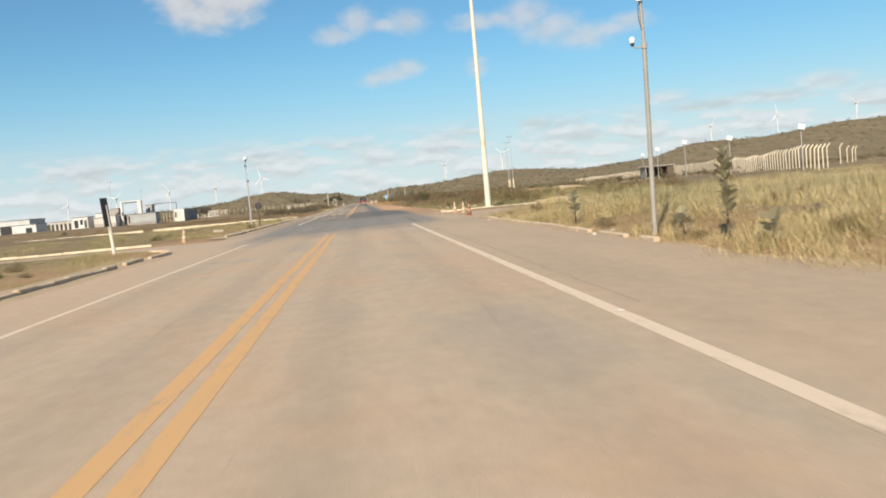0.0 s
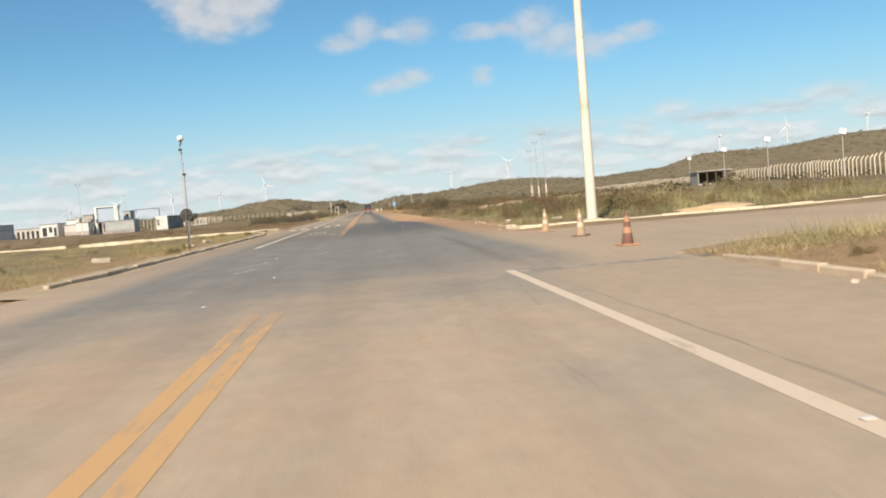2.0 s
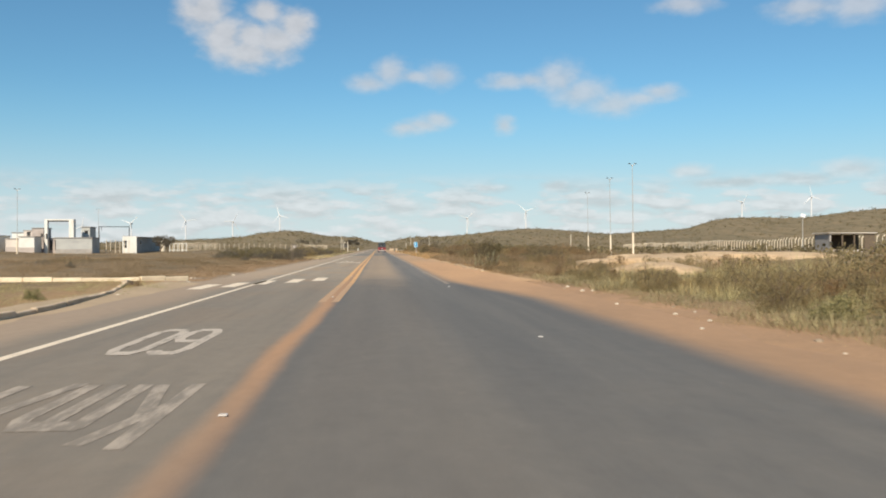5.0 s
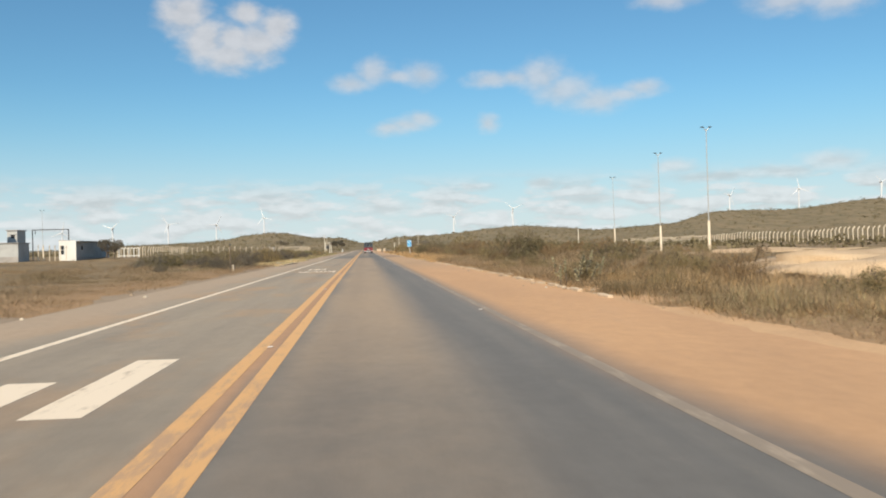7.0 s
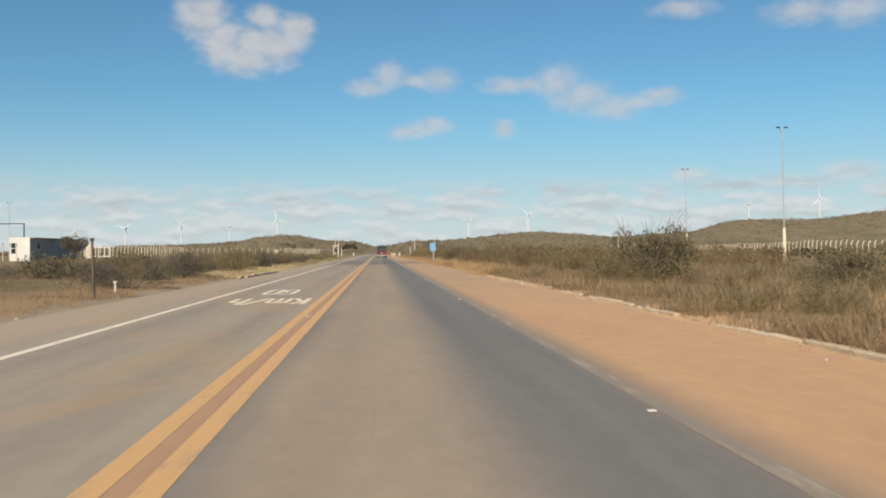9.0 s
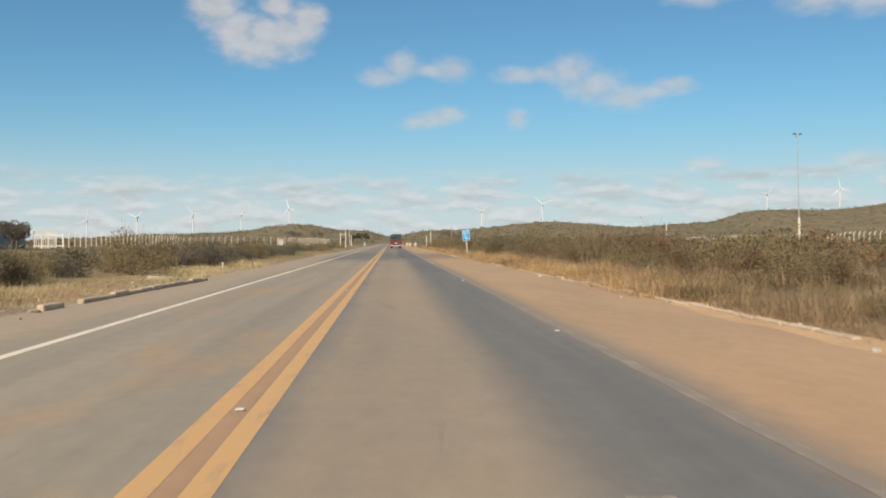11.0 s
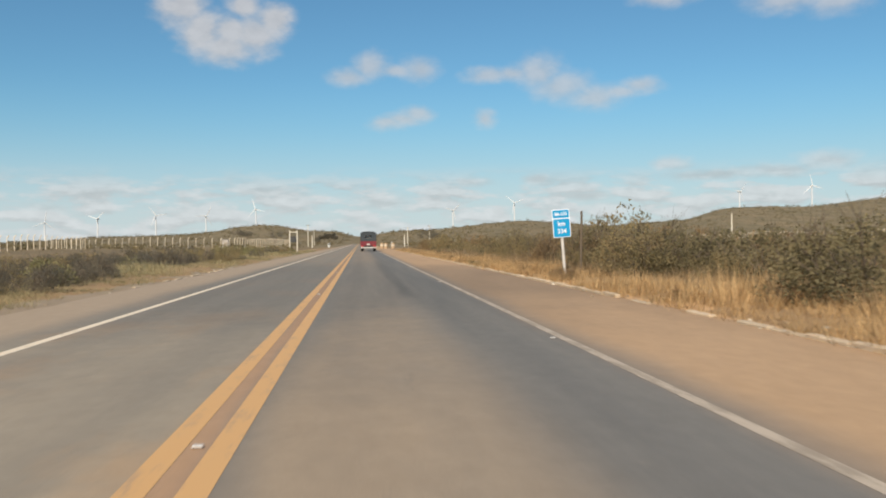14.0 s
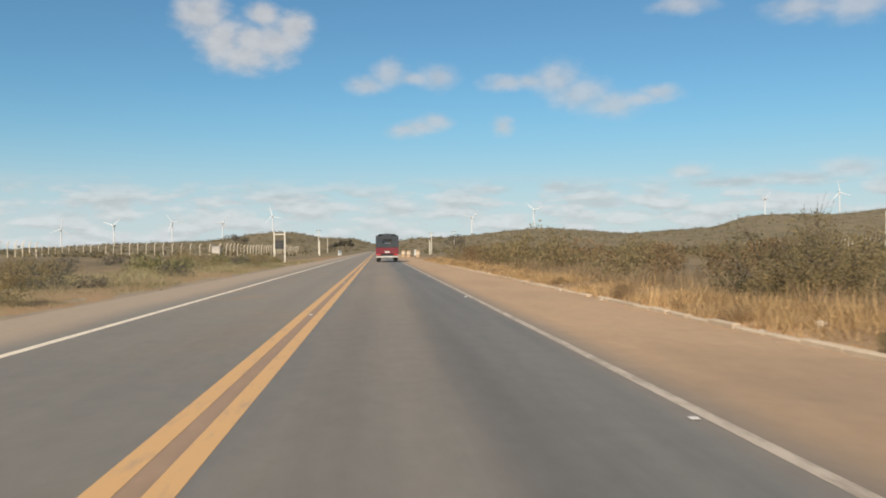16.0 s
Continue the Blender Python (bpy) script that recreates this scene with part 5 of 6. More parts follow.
def turbines():
    """Bearing from the start of the road, and height of the hub above it."""
    first = None
    for az, hub, spin, yaw in ((-17.86, 68, 8, 24), (-15.1, 78, 42, -16), (-11.93, 88, 75, 12), (-9.1, 86, 20, 30), (-6.2, 106, 96, -22), (5.73, 97, 38, 18), (9.5, 119, 62, -12), (22.73, 139, 30, 26), (26.63, 151, 100, -8), (31.0, 160, 55, 15)):
        d, k = 2900.0, 1.16
        x, y = d * math.sin(radians(az)), d * math.cos(radians(az))
        m = pose(x, y, hub - 79.5 * k, 0, 0, yaw)
        t = copy_thing(first, m) if first else turbine()
        if first is None:
            first = t
            t.matrix_basis = m
        t.scale = (k, k, k)
        for c in t.children:
            if c.name.startswith("blade"):
                c.matrix_basis = Matrix.Translation((0, 0, 79.5)) @ Matrix.Rotation(radians(spin), 4, "Y") @ Matrix.Translation((0, 0, -79.5)) @ c.matrix_basis


turbines()


# ---------------------------------------------------------------- rubble and sand heaps
def lump(name, x, y, sx, sy, sz, mat, label, seed):
    bm = B()
    bmesh.ops.create_icosphere(bm, subdivisions=3, radius=1.0)
    for v in bm.verts:
        d = 1 + 0.35 * (noise.noise(v.co * 1.7 + Vector((seed, 0, 0)))) + 0.15 * noise.noise(v.co * 4.0 + Vector((0, seed, 0)))
        v.co = Vector((v.co.x * sx * d, v.co.y * sy * d, v.co.z * sz * d))
    ob = new(name, mesh_of(bm, name, mat))
    ob.location = (x, y, ground_z(x, y) + sz * 0.1)
    smooth(ob)
    return tagged(ob, label, "heap")


lump("sand_mound", 14.0, 106.5, 1.8, 3.6, 0.42, M_SAND, "pale sand heap spilling over the verge", 8)
lump("sand_mound", 17.2, 118, 4.5, 3.2, 0.55, M_SAND, "pale sand heap in the scrub", 1)
lump("sand_mound", 21, 126, 5.5, 4, 0.7, M_SAND, "pale sand heap in the scrub", 2)
lump("sand_mound", 14.9, 59.4, 1.7, 0.8, 0.24, M_SAND, "sand heaped against a whitewashed kerb", 3)
lump("sand_mound", 36, 166, 9, 3, 0.4, M_SAND, "low bank of pale sand by the fence", 4)
lump("sand_mound", 29, 130, 7, 3, 0.5, M_SAND, "low bank of pale sand in the scrub", 5)


def stakes():
    """Thin wooden stakes with small white markers, along the verges."""
    for x, y, h in ((-6.45, 145.5, 1.6), (-6.75, 148.5, 0.3), (-6.6, 188.0, 0.25)):
        r = thing("stake", pose(x, y, ground_z(x, y), random.uniform(-4, 4), random.uniform(-4, 4), 0), "weathered stake standing on the grassy verge", "post")
        part("shaft", rod(B(), (0, 0, -0.15), (0, 0, h), 0.045, 0.035, 7), M_BARK if h > 1 else M_RUBBLE, r)
        part("cap", box(B(), 0, 0, h + 0.03, 0.10, 0.10, 0.08, 0.01), M_SIGNBACK if h > 1 else M_RUBBLE, r)


stakes()


def slabs():
    for x, y, sx, sy, sz, a in ((-8.2, 58.5, 1.1, 0.35, 0.22, 10), (-7.6, 76, 0.9, 0.3, 0.2, 60), (7.9, 66.5, 1.0, 0.3, 0.16, 70), (8.4, 71, 0.8, 0.3, 0.2, 20), (9.5, 63.5, 0.7, 0.3, 0.15, -15),
                                (-7.3, 97.5, 0.7, 0.3, 0.16, 75), (-6.6, 177, 1.2, 0.45, 0.15, 10), (8.2, 214, 0.3, 0.22, 0.16, 30), (7.6, 245.5, 0.25, 0.2, 0.14, 30),
                                (7.2, 130, 0.35, 0.25, 0.12, 30)):
        bm = box(B(), 0, 0, 0, sx * 0.62, sy * 0.75, sz * 0.8, 0.03)
        for v in bm.verts:
            v.co += Vector((random.uniform(-1, 1), random.uniform(-1, 1), random.uniform(-1, 1))) * 0.025
        ob = new("concrete_block", mesh_of(bm, "concrete_block", M_RUBBLE))
        ob.matrix_basis = pose(x, y, ground_z(x, y) + sz * 0.35, random.uniform(-6, 6), random.uniform(-6, 6), a)
        tagged(ob, "broken pale concrete block lying on the verge", "block", "broken blocks")


slabs()


def litter():
    """Stones, clods and scraps along both verges."""
    bm = B()
    bmesh.ops.create_icosphere(bm, subdivisions=1, radius=1.0)
    for v in bm.verts:
        v.co *= 1 + 0.35 * noise.noise(v.co * 2.1)
    stone = mesh_of(bm, "stone", M_RUBBLE)
    bm = B()
    bmesh.ops.create_icosphere(bm, subdivisions=1, radius=1.0)
    for v in bm.verts:
        v.co *= 1 + 0.4 * noise.noise(v.co * 1.7 + Vector((3, 1, 0)))
    clod = mesh_of(bm, "clod", M_DUST)
    for i in range(230):
        right = random.random() < 0.65
        x = random.gauss(6.95, 0.45) if right else random.gauss(-5.9, 0.4)
        y = random.uniform(4, 320)
        if y < 16 or 40 < y < 60 or (not right and 28 < y < 46):
            continue
        pale = random.random() < 0.45
        s = random.uniform(0.025, 0.075) if random.random() < 0.9 else random.uniform(0.06, 0.10)
        ob = new("stone" if pale else "clod", stone if pale else clod)
        ob.matrix_basis = pose(x, y, max(ground_z(x, y), 0.0) + s * 0.25, 0, 0, random.uniform(0, 360)) @ Matrix.Diagonal((s, s * random.uniform(0.7, 1.5), s * 0.6, 1))
        tagged(ob, "small pale stone lying on the sandy verge" if pale else "clod of dry brown soil on the sandy verge", "stone" if pale else "clod", "stones and clods on the verge")


litter()


# ---------------------------------------------------------------- plants
def leaf_cloud(centres, radii, count, size, squash=1.0, up=0.4):
    """Leaves as small folded quads scattered through blobs, denser to their rims."""
    i = rng.integers(0, len(centres), count)
    c, r = centres[i], radii[i]
    d = rng.normal(size=(count, 3))
    d /= np.linalg.norm(d, axis=1)[:, None]
    p = c + d * (r * rng.uniform(0.45, 1.0, count) ** 0.6)[:, None] * np.array([1, 1, squash])
    p = p[p[:, 2] > 0.05]
    n = len(p)
    a = rng.normal(size=(n, 3)) + np.array([0, 0, up])
    a /= np.linalg.norm(a, axis=1)[:, None]
    b = np.cross(a, rng.normal(size=(n, 3)))
    b /= np.linalg.norm(b, axis=1)[:, None]
    s = size * rng.uniform(0.6, 1.5, n)[:, None]
    V = np.stack([p - a * s, p + a * s * 0.6 + b * s * 0.55, p + a * s * 0.75 - b * s * 0.5], 1).reshape(-1, 3)
    F = np.arange(n * 3).reshape(-1, 3)
    return V, F


def bush(name, w, h, count, size, mat, label, blobs=14, airy=0.0):
    r = thing(name, pose(0, 0, 0), label, "bush", "roadside scrub")
    a = rng.uniform(0, 2 * np.pi, blobs)
    rr = w * 0.5 * np.sqrt(rng.uniform(0, 1, blobs))
    top = h * (1 - 0.45 * (rr / (w * 0.5)) ** 2)
    zz = top * rng.uniform(0.12, 0.85, blobs)
    c = np.stack([np.cos(a) * rr, np.sin(a) * rr, zz], 1)
    rad = rng.uniform(0.16, 0.30, blobs) * (w + h) * 0.5
    V, F = leaf_cloud(c, rad, count, size, 0.8)
    part("foliage", raw_mesh("foliage", V, F, mat), None, r)
    bm = B()
    for k in range(blobs):
        base = Vector((c[k, 0] * 0.15, c[k, 1] * 0.15, -0.05))
        mid = Vector((c[k, 0] * 0.5, c[k, 1] * 0.5, c[k, 2] * 0.55))
        tip = Vector((c[k, 0] * 1.05, c[k, 1] * 1.05, c[k, 2] + rad[k] * (0.55 + airy * 0.5)))
        rod(bm, base, mid, 0.022, 0.015, 3)
        rod(bm, mid, tip, 0.015, 0.005, 3)
        for _ in range(4):
            e = tip + Vector((random.uniform(-1, 1), random.uniform(-1, 1), random.uniform(-0.2, 1))) * float(rad[k]) * random.uniform(0.6, 1.0)
            rod(bm, mid.lerp(tip, 0.6), e, 0.008, 0.003, 3)
    part("branchwork", bm, M_BARK, r)
    r.location = (0, -40, -30)
    return r


PROTO = {
    "olive": [bush("bush", 2.4, 1.6, 5000, 0.036, M_LEAF_OLIVE, "olive-brown scrub bush on the verge", 16, 0.3), bush("bush", 3.2, 2.0, 6600, 0.038, M_LEAF_OLIVE, "spreading olive-brown scrub bush", 22, 0.5)],
    "brown": [bush("bush", 2.2, 1.4, 4600, 0.034, M_LEAF_BROWN, "dry brown scrub bush on the verge", 16, 0.4), bush("bush", 3.0, 1.8, 6000, 0.036, M_LEAF_BROWN, "spreading dry brown scrub bush", 22, 0.6)],
    "green": [bush("bush", 2.6, 1.6, 4000, 0.054, M_LEAF_GREEN, "green leafy scrub bush on the verge", 18)],
    "grey": [bush("bush", 2.4, 1.4, 4600, 0.034, M_LEAF_GREY, "grey-green thorny scrub bush", 16, 0.4), bush("bush", 3.2, 1.7, 5800, 0.036, M_LEAF_GREY, "spreading grey-green thorny bush", 22, 0.6)],
    "dark": [bush("bush", 2.8, 1.9, 6200, 0.040, M_LEAF_DARK, "dark dense thorn bush with feathery branch tips", 20, 1.0)],
}


BELT = {}


def plant(kind, x, y, s, zs=1.0):
    """A bush of its own near the road; those far behind or far on join the belt."""
    p = random.choice(PROTO[kind])
    if (x > 12.6 and not 140 < y < 156) or x < -10.6 or y > 256:
        me = [c for c in p.children if c.name.startswith("foliage")][0].data
        co = np.empty(len(me.vertices) * 3)
        me.vertices.foreach_get("co", co)
        a = random.uniform(0, 2 * math.pi)
        co = co.reshape(-1, 3, 3)[::5].reshape(-1, 3) * (s, s, s * zs)
        q = np.stack([co[:, 0] * math.cos(a) - co[:, 1] * math.sin(a) + x, co[:, 0] * math.sin(a) + co[:, 1] * math.cos(a) + y, co[:, 2] + ground_z(x, y) - 0.05], 1)
        c3 = q.reshape(-1, 3, 3)
        mid = c3.mean(1, keepdims=True)
        BELT.setdefault(me.materials[0].name, []).append((mid + (c3 - mid) * 1.9).reshape(-1, 3))
        return None
    ob = copy_thing(p, pose(x, y, ground_z(x, y) - 0.05, random.uniform(-5, 5), random.uniform(-5, 5), random.uniform(0, 360)))
    ob.scale = (s, s, s * zs)
    return ob


def pick(weights):
    u, acc = random.random() * sum(w for _, w in weights), 0
    for k, w in weights:
        acc += w
        if u <= acc:
            return k
    return weights[-1][0]


def scatter_bushes():
    spots = []

    def region(n, x0, x1, y0, y1, s0, s1, weights, gap, bias=1.0):
        tries = 0
        made = 0
        while made < n and tries < n * 12:
            tries += 1
            u = random.random() ** bias
            x, y = x0 + (x1 - x0) * u, random.uniform(y0, y1)
            if any((x - a) ** 2 + (y - b) ** 2 < gap * gap for a, b in spots[-120:]):
                continue
            spots.append((x, y))
            plant(pick(weights), x, y, random.uniform(s0, s1), random.uniform(0.85, 1.15))
            made += 1

    region(58, 10, 30, 61, 101, 0.40, 0.66, [("olive", 5), ("green", 1), ("brown", 4)], 1.15, 1.3)
    region(30, 8.4, 12.5, 66, 94, 0.28, 0.5, [("olive", 5), ("green", 1), ("brown", 3)], 0.85)
    region(18, 10.5, 15, 66, 92, 0.6, 0.85, [("olive", 4), ("green", 2), ("brown", 3)], 1.3)
    region(14, 8.4, 11, 92, 106, 0.2, 0.36, [("olive", 3), ("brown", 2)], 1.0)
    region(24, 11.5, 30, 104, 134, 0.35, 0.65, [("olive", 3), ("brown", 3)], 1.8, 1.3)
    region(34, 9.4, 30, 108, 168, 0.3, 0.55, [("olive", 3), ("brown", 5)], 1.5, 1.4)
    region(26, 8.3, 12, 104, 166, 0.2, 0.36, [("brown", 4), ("olive", 3)], 1.0)
    region(66, 9.7, 32, 168, 206, 0.7, 1.05, [("brown", 7), ("olive", 4)], 1.35, 1.5)
    # dark bushes here put the scrub's shaded side into leaf colour
    region(84, 9.6, 32, 206, 252, 0.75, 1.05, [("brown", 4), ("olive", 3), ("dark", 6)], 1.35, 1.5)
    region(64, 9.6, 30, 252, 335, 0.8, 1.2, [("brown", 5), ("olive", 4)], 1.7, 1.5)
    region(5, -13, -8.2, 148, 168, 0.5, 0.75, [("grey", 3), ("olive", 2)], 1.8)
    region(78, -17, -8.0, 160, 214, 0.62, 0.84, [("grey", 6), ("olive", 2), ("dark", 2)], 1.0, 0.8)
    region(70, -19, -7.5, 213, 262, 0.45, 0.68, [("grey", 6), ("olive", 2), ("green", 1)], 1.15, 0.8)
    region(28, -20, -7.8, 262, 330, 0.55, 0.8, [("olive", 4), ("grey", 2), ("green", 2)], 1.8, 0.8)
    region(5, -40, -12, 112, 140, 0.3, 0.5, [("brown", 3), ("grey", 2)], 3.0)
    region(16, 7.3, 9.0, 3, 40, 0.12, 0.22, [("grey", 2), ("olive", 3)], 0.8)
    region(20, 9.0, 18, 6, 40, 0.14, 0.28, [("olive", 3), ("brown", 3)], 1.5)
    region(12, -12, -6.4, 2, 29, 0.12, 0.22, [("green", 3), ("olive", 2)], 1.0)
    region(16, -14, -6.4, 47, 98, 0.12, 0.24, [("green", 3), ("brown", 2)], 1.2)
    region(34, 6.95, 7.5, 188, 330, 0.16, 0.30, [("brown", 4), ("olive", 1)], 1.6)
    # the tall clumps behind the kilometre sign and beside the heaps
    for k, x, y, s, zs in (("dark", 10.0, 231.5, 0.9, 1.05), ("dark", 11.2, 234.5, 1.0, 1.1), ("brown", 10.2, 238.5, 0.95, 1.05), ("dark", 12.5, 229.5, 1.0, 1.15), ("brown", 11.4, 226.0, 1.0, 1.1), ("olive", 20.5, 259, 1.7, 1.15), ("brown", 23, 256.5, 1.6, 1.15), ("olive", 18.5, 255, 1.3, 1.2),
                           ("olive", 10.5, 243.0, 0.9, 1.0), ("dark", 10.4, 222.5, 0.8, 0.9), ("dark", 11.1, 152, 1.1, 1.12), ("dark", 12.1, 153.5, 1.05, 1.15), ("dark", 15.8, 146, 1.0, 0.8), ("dark", 17.2, 147.5, 0.95, 0.8), ("olive", 15.2, 143.5, 0.7, 0.9), ("olive", 7.9, 121.6, 0.5, 0.9), ("dark", 8.8, 122.4, 0.5, 0.9),
                           ("dark", -10.9, 214.0, 0.7, 0.8), ("grey", -7.4, 152, 0.8, 0.8), ("green", 20, 88, 0.85, 0.9), ("olive", 17, 80, 0.8, 0.9), ("olive", 24, 78, 0.9, 0.9)):
        plant(k, x, y, s, zs)


scatter_bushes()
for mat_name, chunks in BELT.items():
    V = np.concatenate(chunks)
    belt = new("scrub_belt", raw_mesh("scrub_belt", V, np.arange(len(V)).reshape(-1, 3), bpy.data.materials[mat_name]))
    tagged(belt, "dense scrub of dry bushes merging behind the verge", "scrub", kind="stuff")
for group in PROTO.values():
    for p in group:
        for ch in list(p.children):
            bpy.data.objects.remove(ch)
        bpy.data.objects.remove(p)


def scrub_far():
    """Low scrub over the fields and hills."""
    n = 8000
    r = 60 + 2400 * rng.uniform(0, 1, n) ** 1.3
    az = np.radians(rng.uniform(-42, 44, n))
    x, y = r * np.sin(az), 60 + r * np.cos(az)
    ok = (np.abs(x) > 14) & ~((x < -14) & (y < 335)) & ~((x > 38) & (x < 60) & (y < 150)) & ~((x < -40) & (x > -115) & (y > 215) & (y < 275)) & ~((x < 36) & (x > -24) & (y < 335))
    x, y, r = x[ok], y[ok], r[ok]
    z = height(x, y)
    V, F = [], []
    base = 0
    for i in range(len(x)):
        s = (0.5 + 0.8 * rng.random()) * (1 + max(0.0, r[i] - 500) / 700)
        m = 26 if r[i] < 350 else 12
        c = np.stack([x[i] + rng.normal(0, s * 0.7, m), y[i] + rng.normal(0, s * 0.7, m), z[i] + np.abs(rng.normal(0.35 * s, 0.35 * s, m))], 1)
        a = rng.normal(size=(m, 3))
        a /= np.linalg.norm(a, axis=1)[:, None]
        b = np.cross(a, rng.normal(size=(m, 3)))
        b /= np.linalg.norm(b, axis=1)[:, None]
        k = s * (0.24 if m == 26 else 0.30)
        V.append(np.stack([c - a * k, c + b * k * 0.7, c + a * k, c - b * k * 0.7], 1).reshape(-1, 3))
        F.append(np.arange(m * 4).reshape(-1, 4) + base)
        base += m * 4
    ob = new("distant_scrub", raw_mesh("distant_scrub", np.concatenate(V), np.concatenate(F), M_HILL_SCRUB))
    tagged(ob, "dry brown scrub scattered over fields and hills", "scrub", kind="stuff")


scrub_far()


def grass(name, boxes, mat, label, blades=15):
    """Tufts of thin blades. Each box: x0, x1, y0, y1, tufts per square metre, height."""
    VV = []
    for x0, x1, y0, y1, dens, h in boxes:
        n = int((x1 - x0) * (y1 - y0) * dens * 1.35)
        x, y = rng.uniform(x0, x1, n), rng.uniform(y0, y1, n)
        keep = (0.5 + 0.5 * np.sin(x * 0.9 + 1.7 * np.sin(y * 0.23)) * np.sin(y * 0.41 + x * 0.3)) > rng.uniform(-0.5, 0.9, n)
        keep &= ~((x > 6.5) & (y > 41.3) & (y < 57.9)) & ~((x < -5) & (y > island_edge(x) - 0.1) & (y < 42.0))
        x, y = x[keep], y[keep]
        n = len(x)
        z = height(x, y)
        th = h * rng.uniform(0.4, 1.35, n) * (0.72 + 0.3 * np.sin(x * 1.3 + y * 0.37) + 0.2 * np.sin(y * 1.1 - x * 0.7))
        ox, oy = rng.normal(0, 0.15, n * blades), rng.normal(0, 0.15, n * blades)
        bx, by = np.repeat(x, blades) + ox, np.repeat(y, blades) + oy
        bz = np.repeat(z, blades) - 0.02
        bh = np.repeat(th, blades) * rng.uniform(0.6, 1.2, n * blades)
        a = np.arctan2(oy, ox) + rng.normal(0, 0.7, n * blades)
        bh = bh * (1 - 0.45 * np.minimum(np.hypot(ox, oy) / 0.34, 1))
        lean = rng.uniform(0.1, 0.6, n * blades) * bh + 0.9 * np.hypot(ox, oy)
        wd = 0.0035 + 0.006 * bh
        p = np.stack([bx, by, bz], 1)
        side = np.stack([-np.sin(a), np.cos(a), 0 * a], 1) * wd[:, None]
        out = np.stack([np.cos(a), np.sin(a), 0 * a], 1)
        tip = p + out * lean[:, None]
        tip[:, 2] += bh
        VV.append(np.stack([p - side, p + side, tip], 1).reshape(-1, 3))
    V = np.concatenate(VV)
    F = np.arange(len(V)).reshape(-1, 3)
    ob = new(name, raw_mesh(name, V, F, mat))
    return tagged(ob, label, "grass", kind="stuff")


grass("dry_grass", [(6.95, 9, 12, 41, 26, 0.34), (6.3, 9, -4, 13, 20, 0.30), (8.5, 13, -4, 41, 14, 0.44), (11, 20, 0, 41, 10, 0.56), (20, 42, 4, 41, 3.4, 0.6), (20, 42, 58, 70, 2.4, 0.42), (6.5, 7.1, 12, 41, 7, 0.10), (5.8, 6.6, -4, 14, 6, 0.12)], M_PALE_STRAW, "straw-coloured knee-high grass on the verge")
grass("verge_weeds", [(6.97, 12, -4, 41, 9, 0.36), (12, 22, 4, 41, 2.0, 0.42), (8.3, 13, 62, 100, 5, 0.62), (13, 24, 60, 100, 5, 0.85)], M_GREEN_GRASS, "greenish weeds among the straw on the verge")
grass("verge_grass", [(7.4, 11, 61, 112, 22, 0.32), (11, 24, 60, 112, 7, 0.45), (24, 44, 60, 150, 1.2, 0.5)], M_DULL, "half-green low grass and weeds beyond the kerb")
grass("dry_grass", [(7.05, 9.6, 104, 166, 8, 0.28), (6.85, 9.3, 166, 196, 26, 0.48), (6.75, 9.5, 196, 214, 30, 0.60), (6.65, 8.9, 214, 252, 26, 0.48), (6.55, 8.8, 252, 335, 20, 0.38), (8.7, 12, 166, 335, 5, 0.42), (8.4, 16, 104, 124, 7, 0.45), (8.7, 14, 124, 166, 3, 0.40), (6.4, 7.3, 60, 335, 3.0, 0.12)], M_STRAW, "golden dry grass along the kerb")
grass("russet_grass", [(7.15, 11, 104, 172, 20, 0.46), (11, 26, 104, 180, 7, 0.60), (8.4, 13, 172, 335, 8, 0.66)], M_RUSSET, "russet dry weeds beyond the sand")
grass("island_grass", [(-10, -5.75, -4, 36, 16, 0.2), (-24, -10, 0, 37, 6, 0.25), (-11, -5.8, 46, 100, 12, 0.2), (-26, -11, 42, 100, 5, 0.22)], M_GREEN_GRASS, "short half-green grass on the islands")
grass("field_grass", [(-11, -5.9, 101, 168, 14, 0.24), (-30, -11, 101, 168, 5, 0.40), (-60, -30, 101, 230, 0.7, 0.45), (-30, -14, 168, 300, 0.7, 0.5)], M_RUSSET, "russet dry grass over the field")
grass("verge_weeds", [(-14, -7.4, 196, 320, 7, 0.42), (-12, -7.6, 150, 196, 4, 0.3)], M_DULL, "dull waist-high weeds before the field")
grass("verge_grass", [(-7.6, -5.9, 198, 335, 14, 0.24), (-5.9, -5.2, 196, 335, 2, 0.08)], M_DULL, "thin dull grass between kerb and scrub")
grass("verge_grass", [(-8.2, -5.5, 164, 198, 16, 0.30), (-5.9, -5.2, 44, 196, 2, 0.08)], M_PALE_STRAW, "straw-coloured grass along a low kerb")


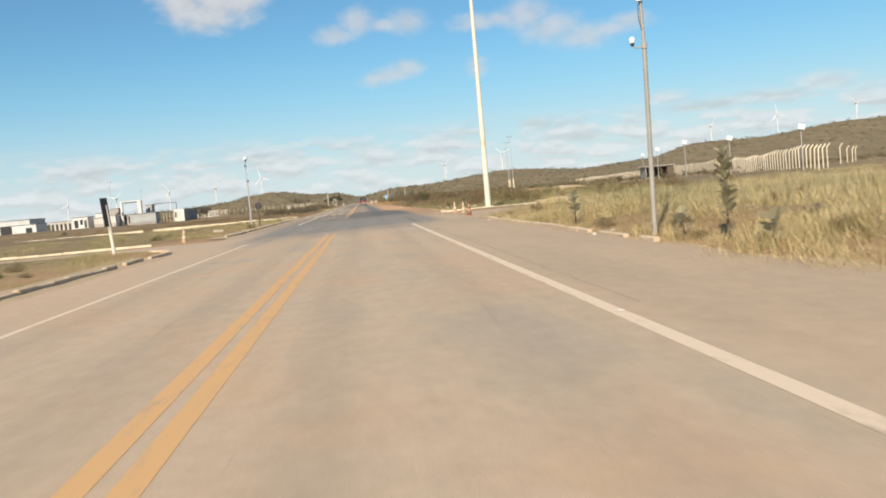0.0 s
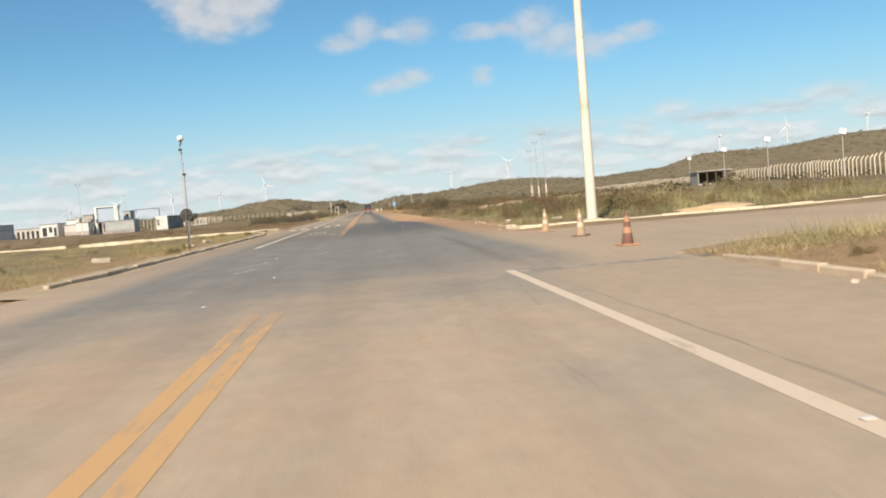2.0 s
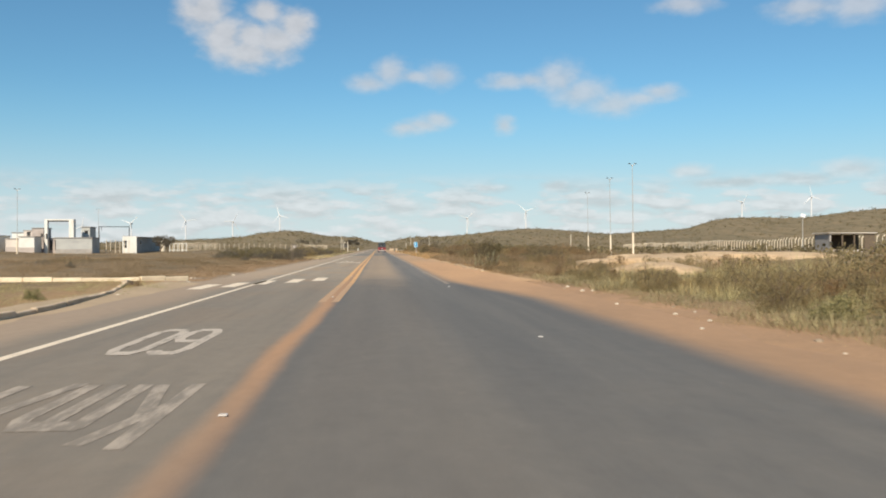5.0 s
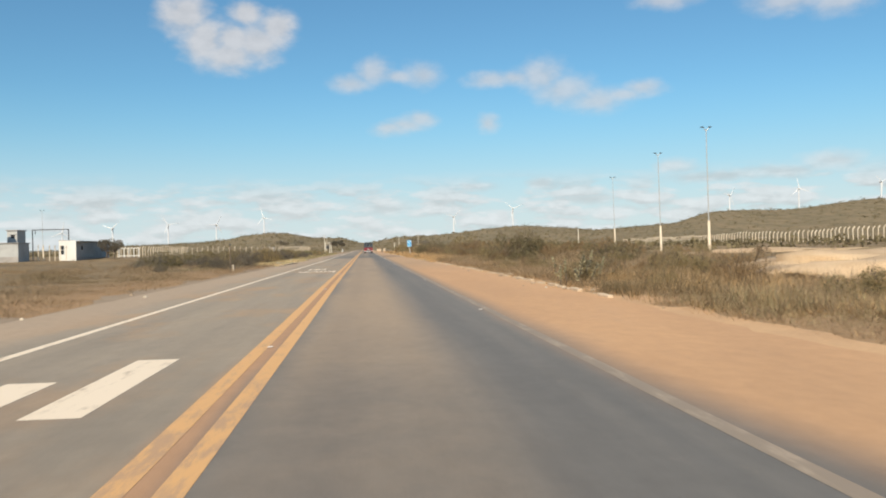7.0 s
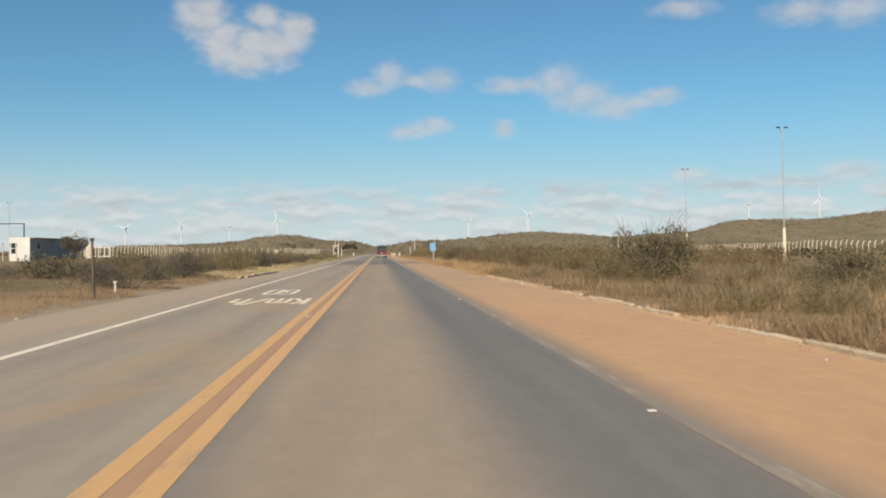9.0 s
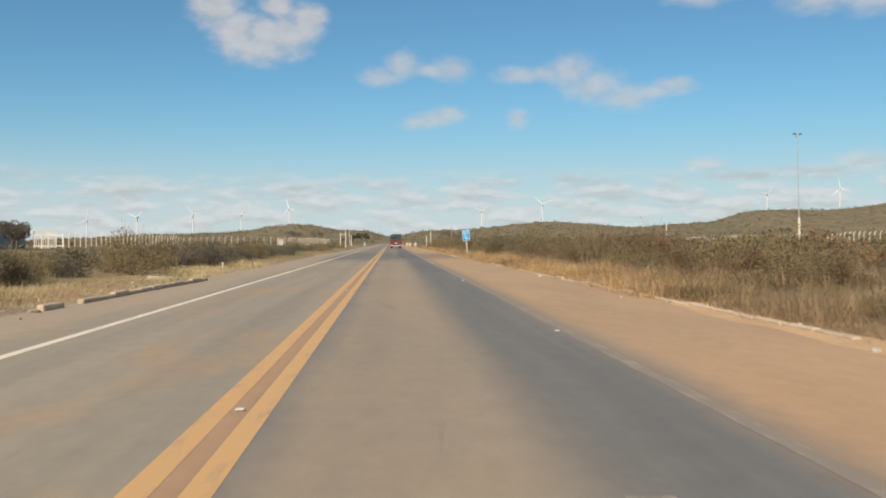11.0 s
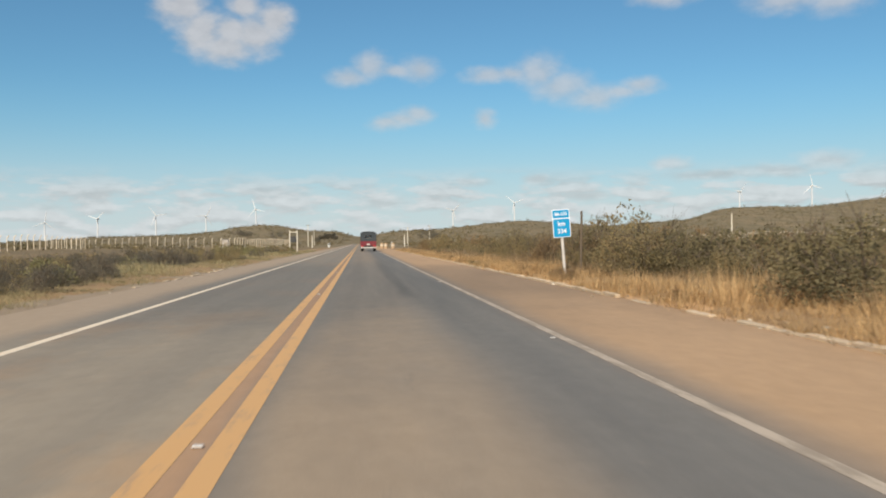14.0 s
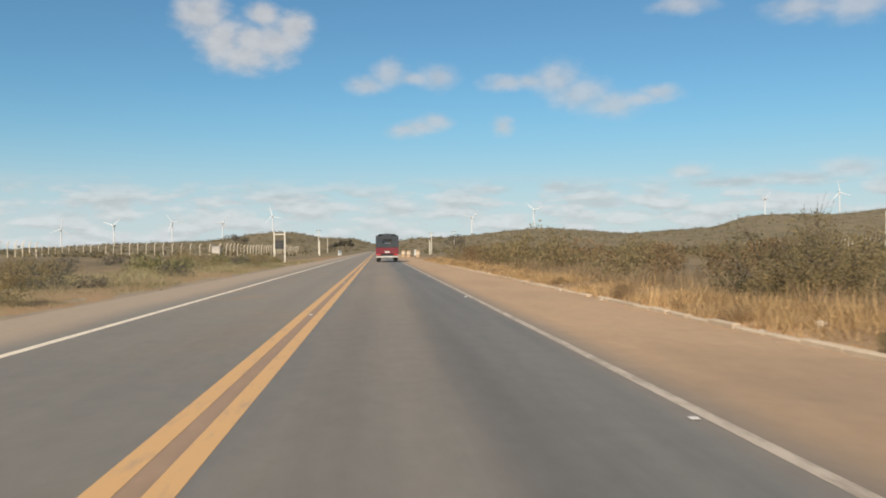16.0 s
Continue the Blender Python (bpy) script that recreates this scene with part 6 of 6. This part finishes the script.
def waxy_plant(x, y, h, label, size=0.29, dense=15, tilt=0.0):
    """A tall milkweed-like plant with pairs of big round leaves."""
    r = thing("milkweed", pose(x, y, ground_z(x, y), random.uniform(-tilt, tilt), random.uniform(-tilt, tilt), random.uniform(0, 360)), label, "plant", "big-leaved plants")
    smooth(part("stem", rod(B(), (0, 0, -0.05), (0.03, 0, h), 0.022, 0.012, 8), M_BARK, r))
    bm = B()
    pts = [(0, 0, 0.02), (0.22, 0.24, 0.06), (0.55, 0.33, 0.09), (0.85, 0.22, 0.05), (1.0, 0.0, -0.02), (0.85, -0.22, 0.05), (0.55, -0.33, 0.09), (0.22, -0.24, 0.06)]
    mid = bm.verts.new((0.5, 0, 0.02))
    vs = [bm.verts.new(q) for q in pts]
    for i in range(8):
        bm.faces.new((mid, vs[i], vs[(i + 1) % 8]))
    me = mesh_of(bm, "leaf", M_BIG_LEAF)
    n = int(h * dense)
    for i in range(n):
        u = (i + 0.5) / n
        lf = part("leaf", me, None, r)
        s = size * (0.75 + 0.45 * math.sin(math.pi * (0.15 + 0.8 * u))) * random.uniform(0.7, 1.15)
        lf.matrix_basis = pose(0.03 * u, 0, h * (0.20 + 0.80 * u), random.uniform(-25, 25), -random.uniform(5, 60) - 20 * u, i * 97 + random.uniform(-25, 25)) @ Matrix.Diagonal((s, s * 1.15, s, 1))


waxy_plant(7.45, 14.2, 1.5, "tall milkweed with pale round leaves in dry grass", 0.21, 26)
waxy_plant(7.3, 24.2, 0.85, "milkweed with pale round leaves in the grass")
waxy_plant(7.2, 15.6, 0.5, "low milkweed among grey weeds on the verge")
waxy_plant(7.35, 12.4, 0.42, "low milkweed among grey weeds on the verge")
for wx, wy, wh in ((7.15, 120.6, 0.60), (7.45, 121.1, 0.80), (7.8, 121.0, 0.92), (8.15, 121.4, 0.95), (8.5, 121.2, 0.75), (7.4, 121.9, 0.85), (8.0, 120.3, 0.62), (7.65, 119.9, 0.50)):
    waxy_plant(wx, wy, wh, "milkweed with curled pale leaves crowding the verge", 0.105, 34, 24.0)


def field_tree(x, y, h, label, leaf=0.085):
    r = thing("tree", pose(x, y, ground_z(x, y) - 0.1), label, "tree")
    bm = rod(B(), (0, 0, 0), (0.1, 0, h * 0.45), 0.14, 0.09, 8)
    tips = []
    for k in range(9):
        a = k * 2.4
        e = Vector((math.cos(a) * h * random.uniform(0.2, 0.5), math.sin(a) * h * random.uniform(0.2, 0.5), h * random.uniform(0.55, 0.95)))
        rod(bm, (0.05, 0, h * random.uniform(0.2, 0.42)), e, 0.06, 0.015, 6)
        tips.append(e)
    part("trunk", bm, M_BARK, r)
    c = np.array([t[:] for t in tips])
    V, F = leaf_cloud(c, np.full(len(c), h * 0.2), 2600, leaf, 0.8)
    part("crown", raw_mesh("crown", V, F, M_LEAF_GREY), None, r)


field_tree(-42.6, 252, 3.7, "small grey thorny tree beside the white house")
field_tree(-45.3, 257, 3.2, "small grey thorny tree beside the white house")
for tx, ty, th in ((-30, 430, 4.5), (22, 470, 5), (-34, 560, 6), (36, 600, 5), (-24, 700, 4)):
    field_tree(tx, ty, th, "dark scrubby tree far down the road")
for tx, ty, th in ((-21, 940, 6.5), (-25, 950, 8.5), (-30, 960, 8.0), (-34, 955, 6.0)):
    field_tree(tx, ty, th, "dense dark tree in a clump far down the road", 0.3)
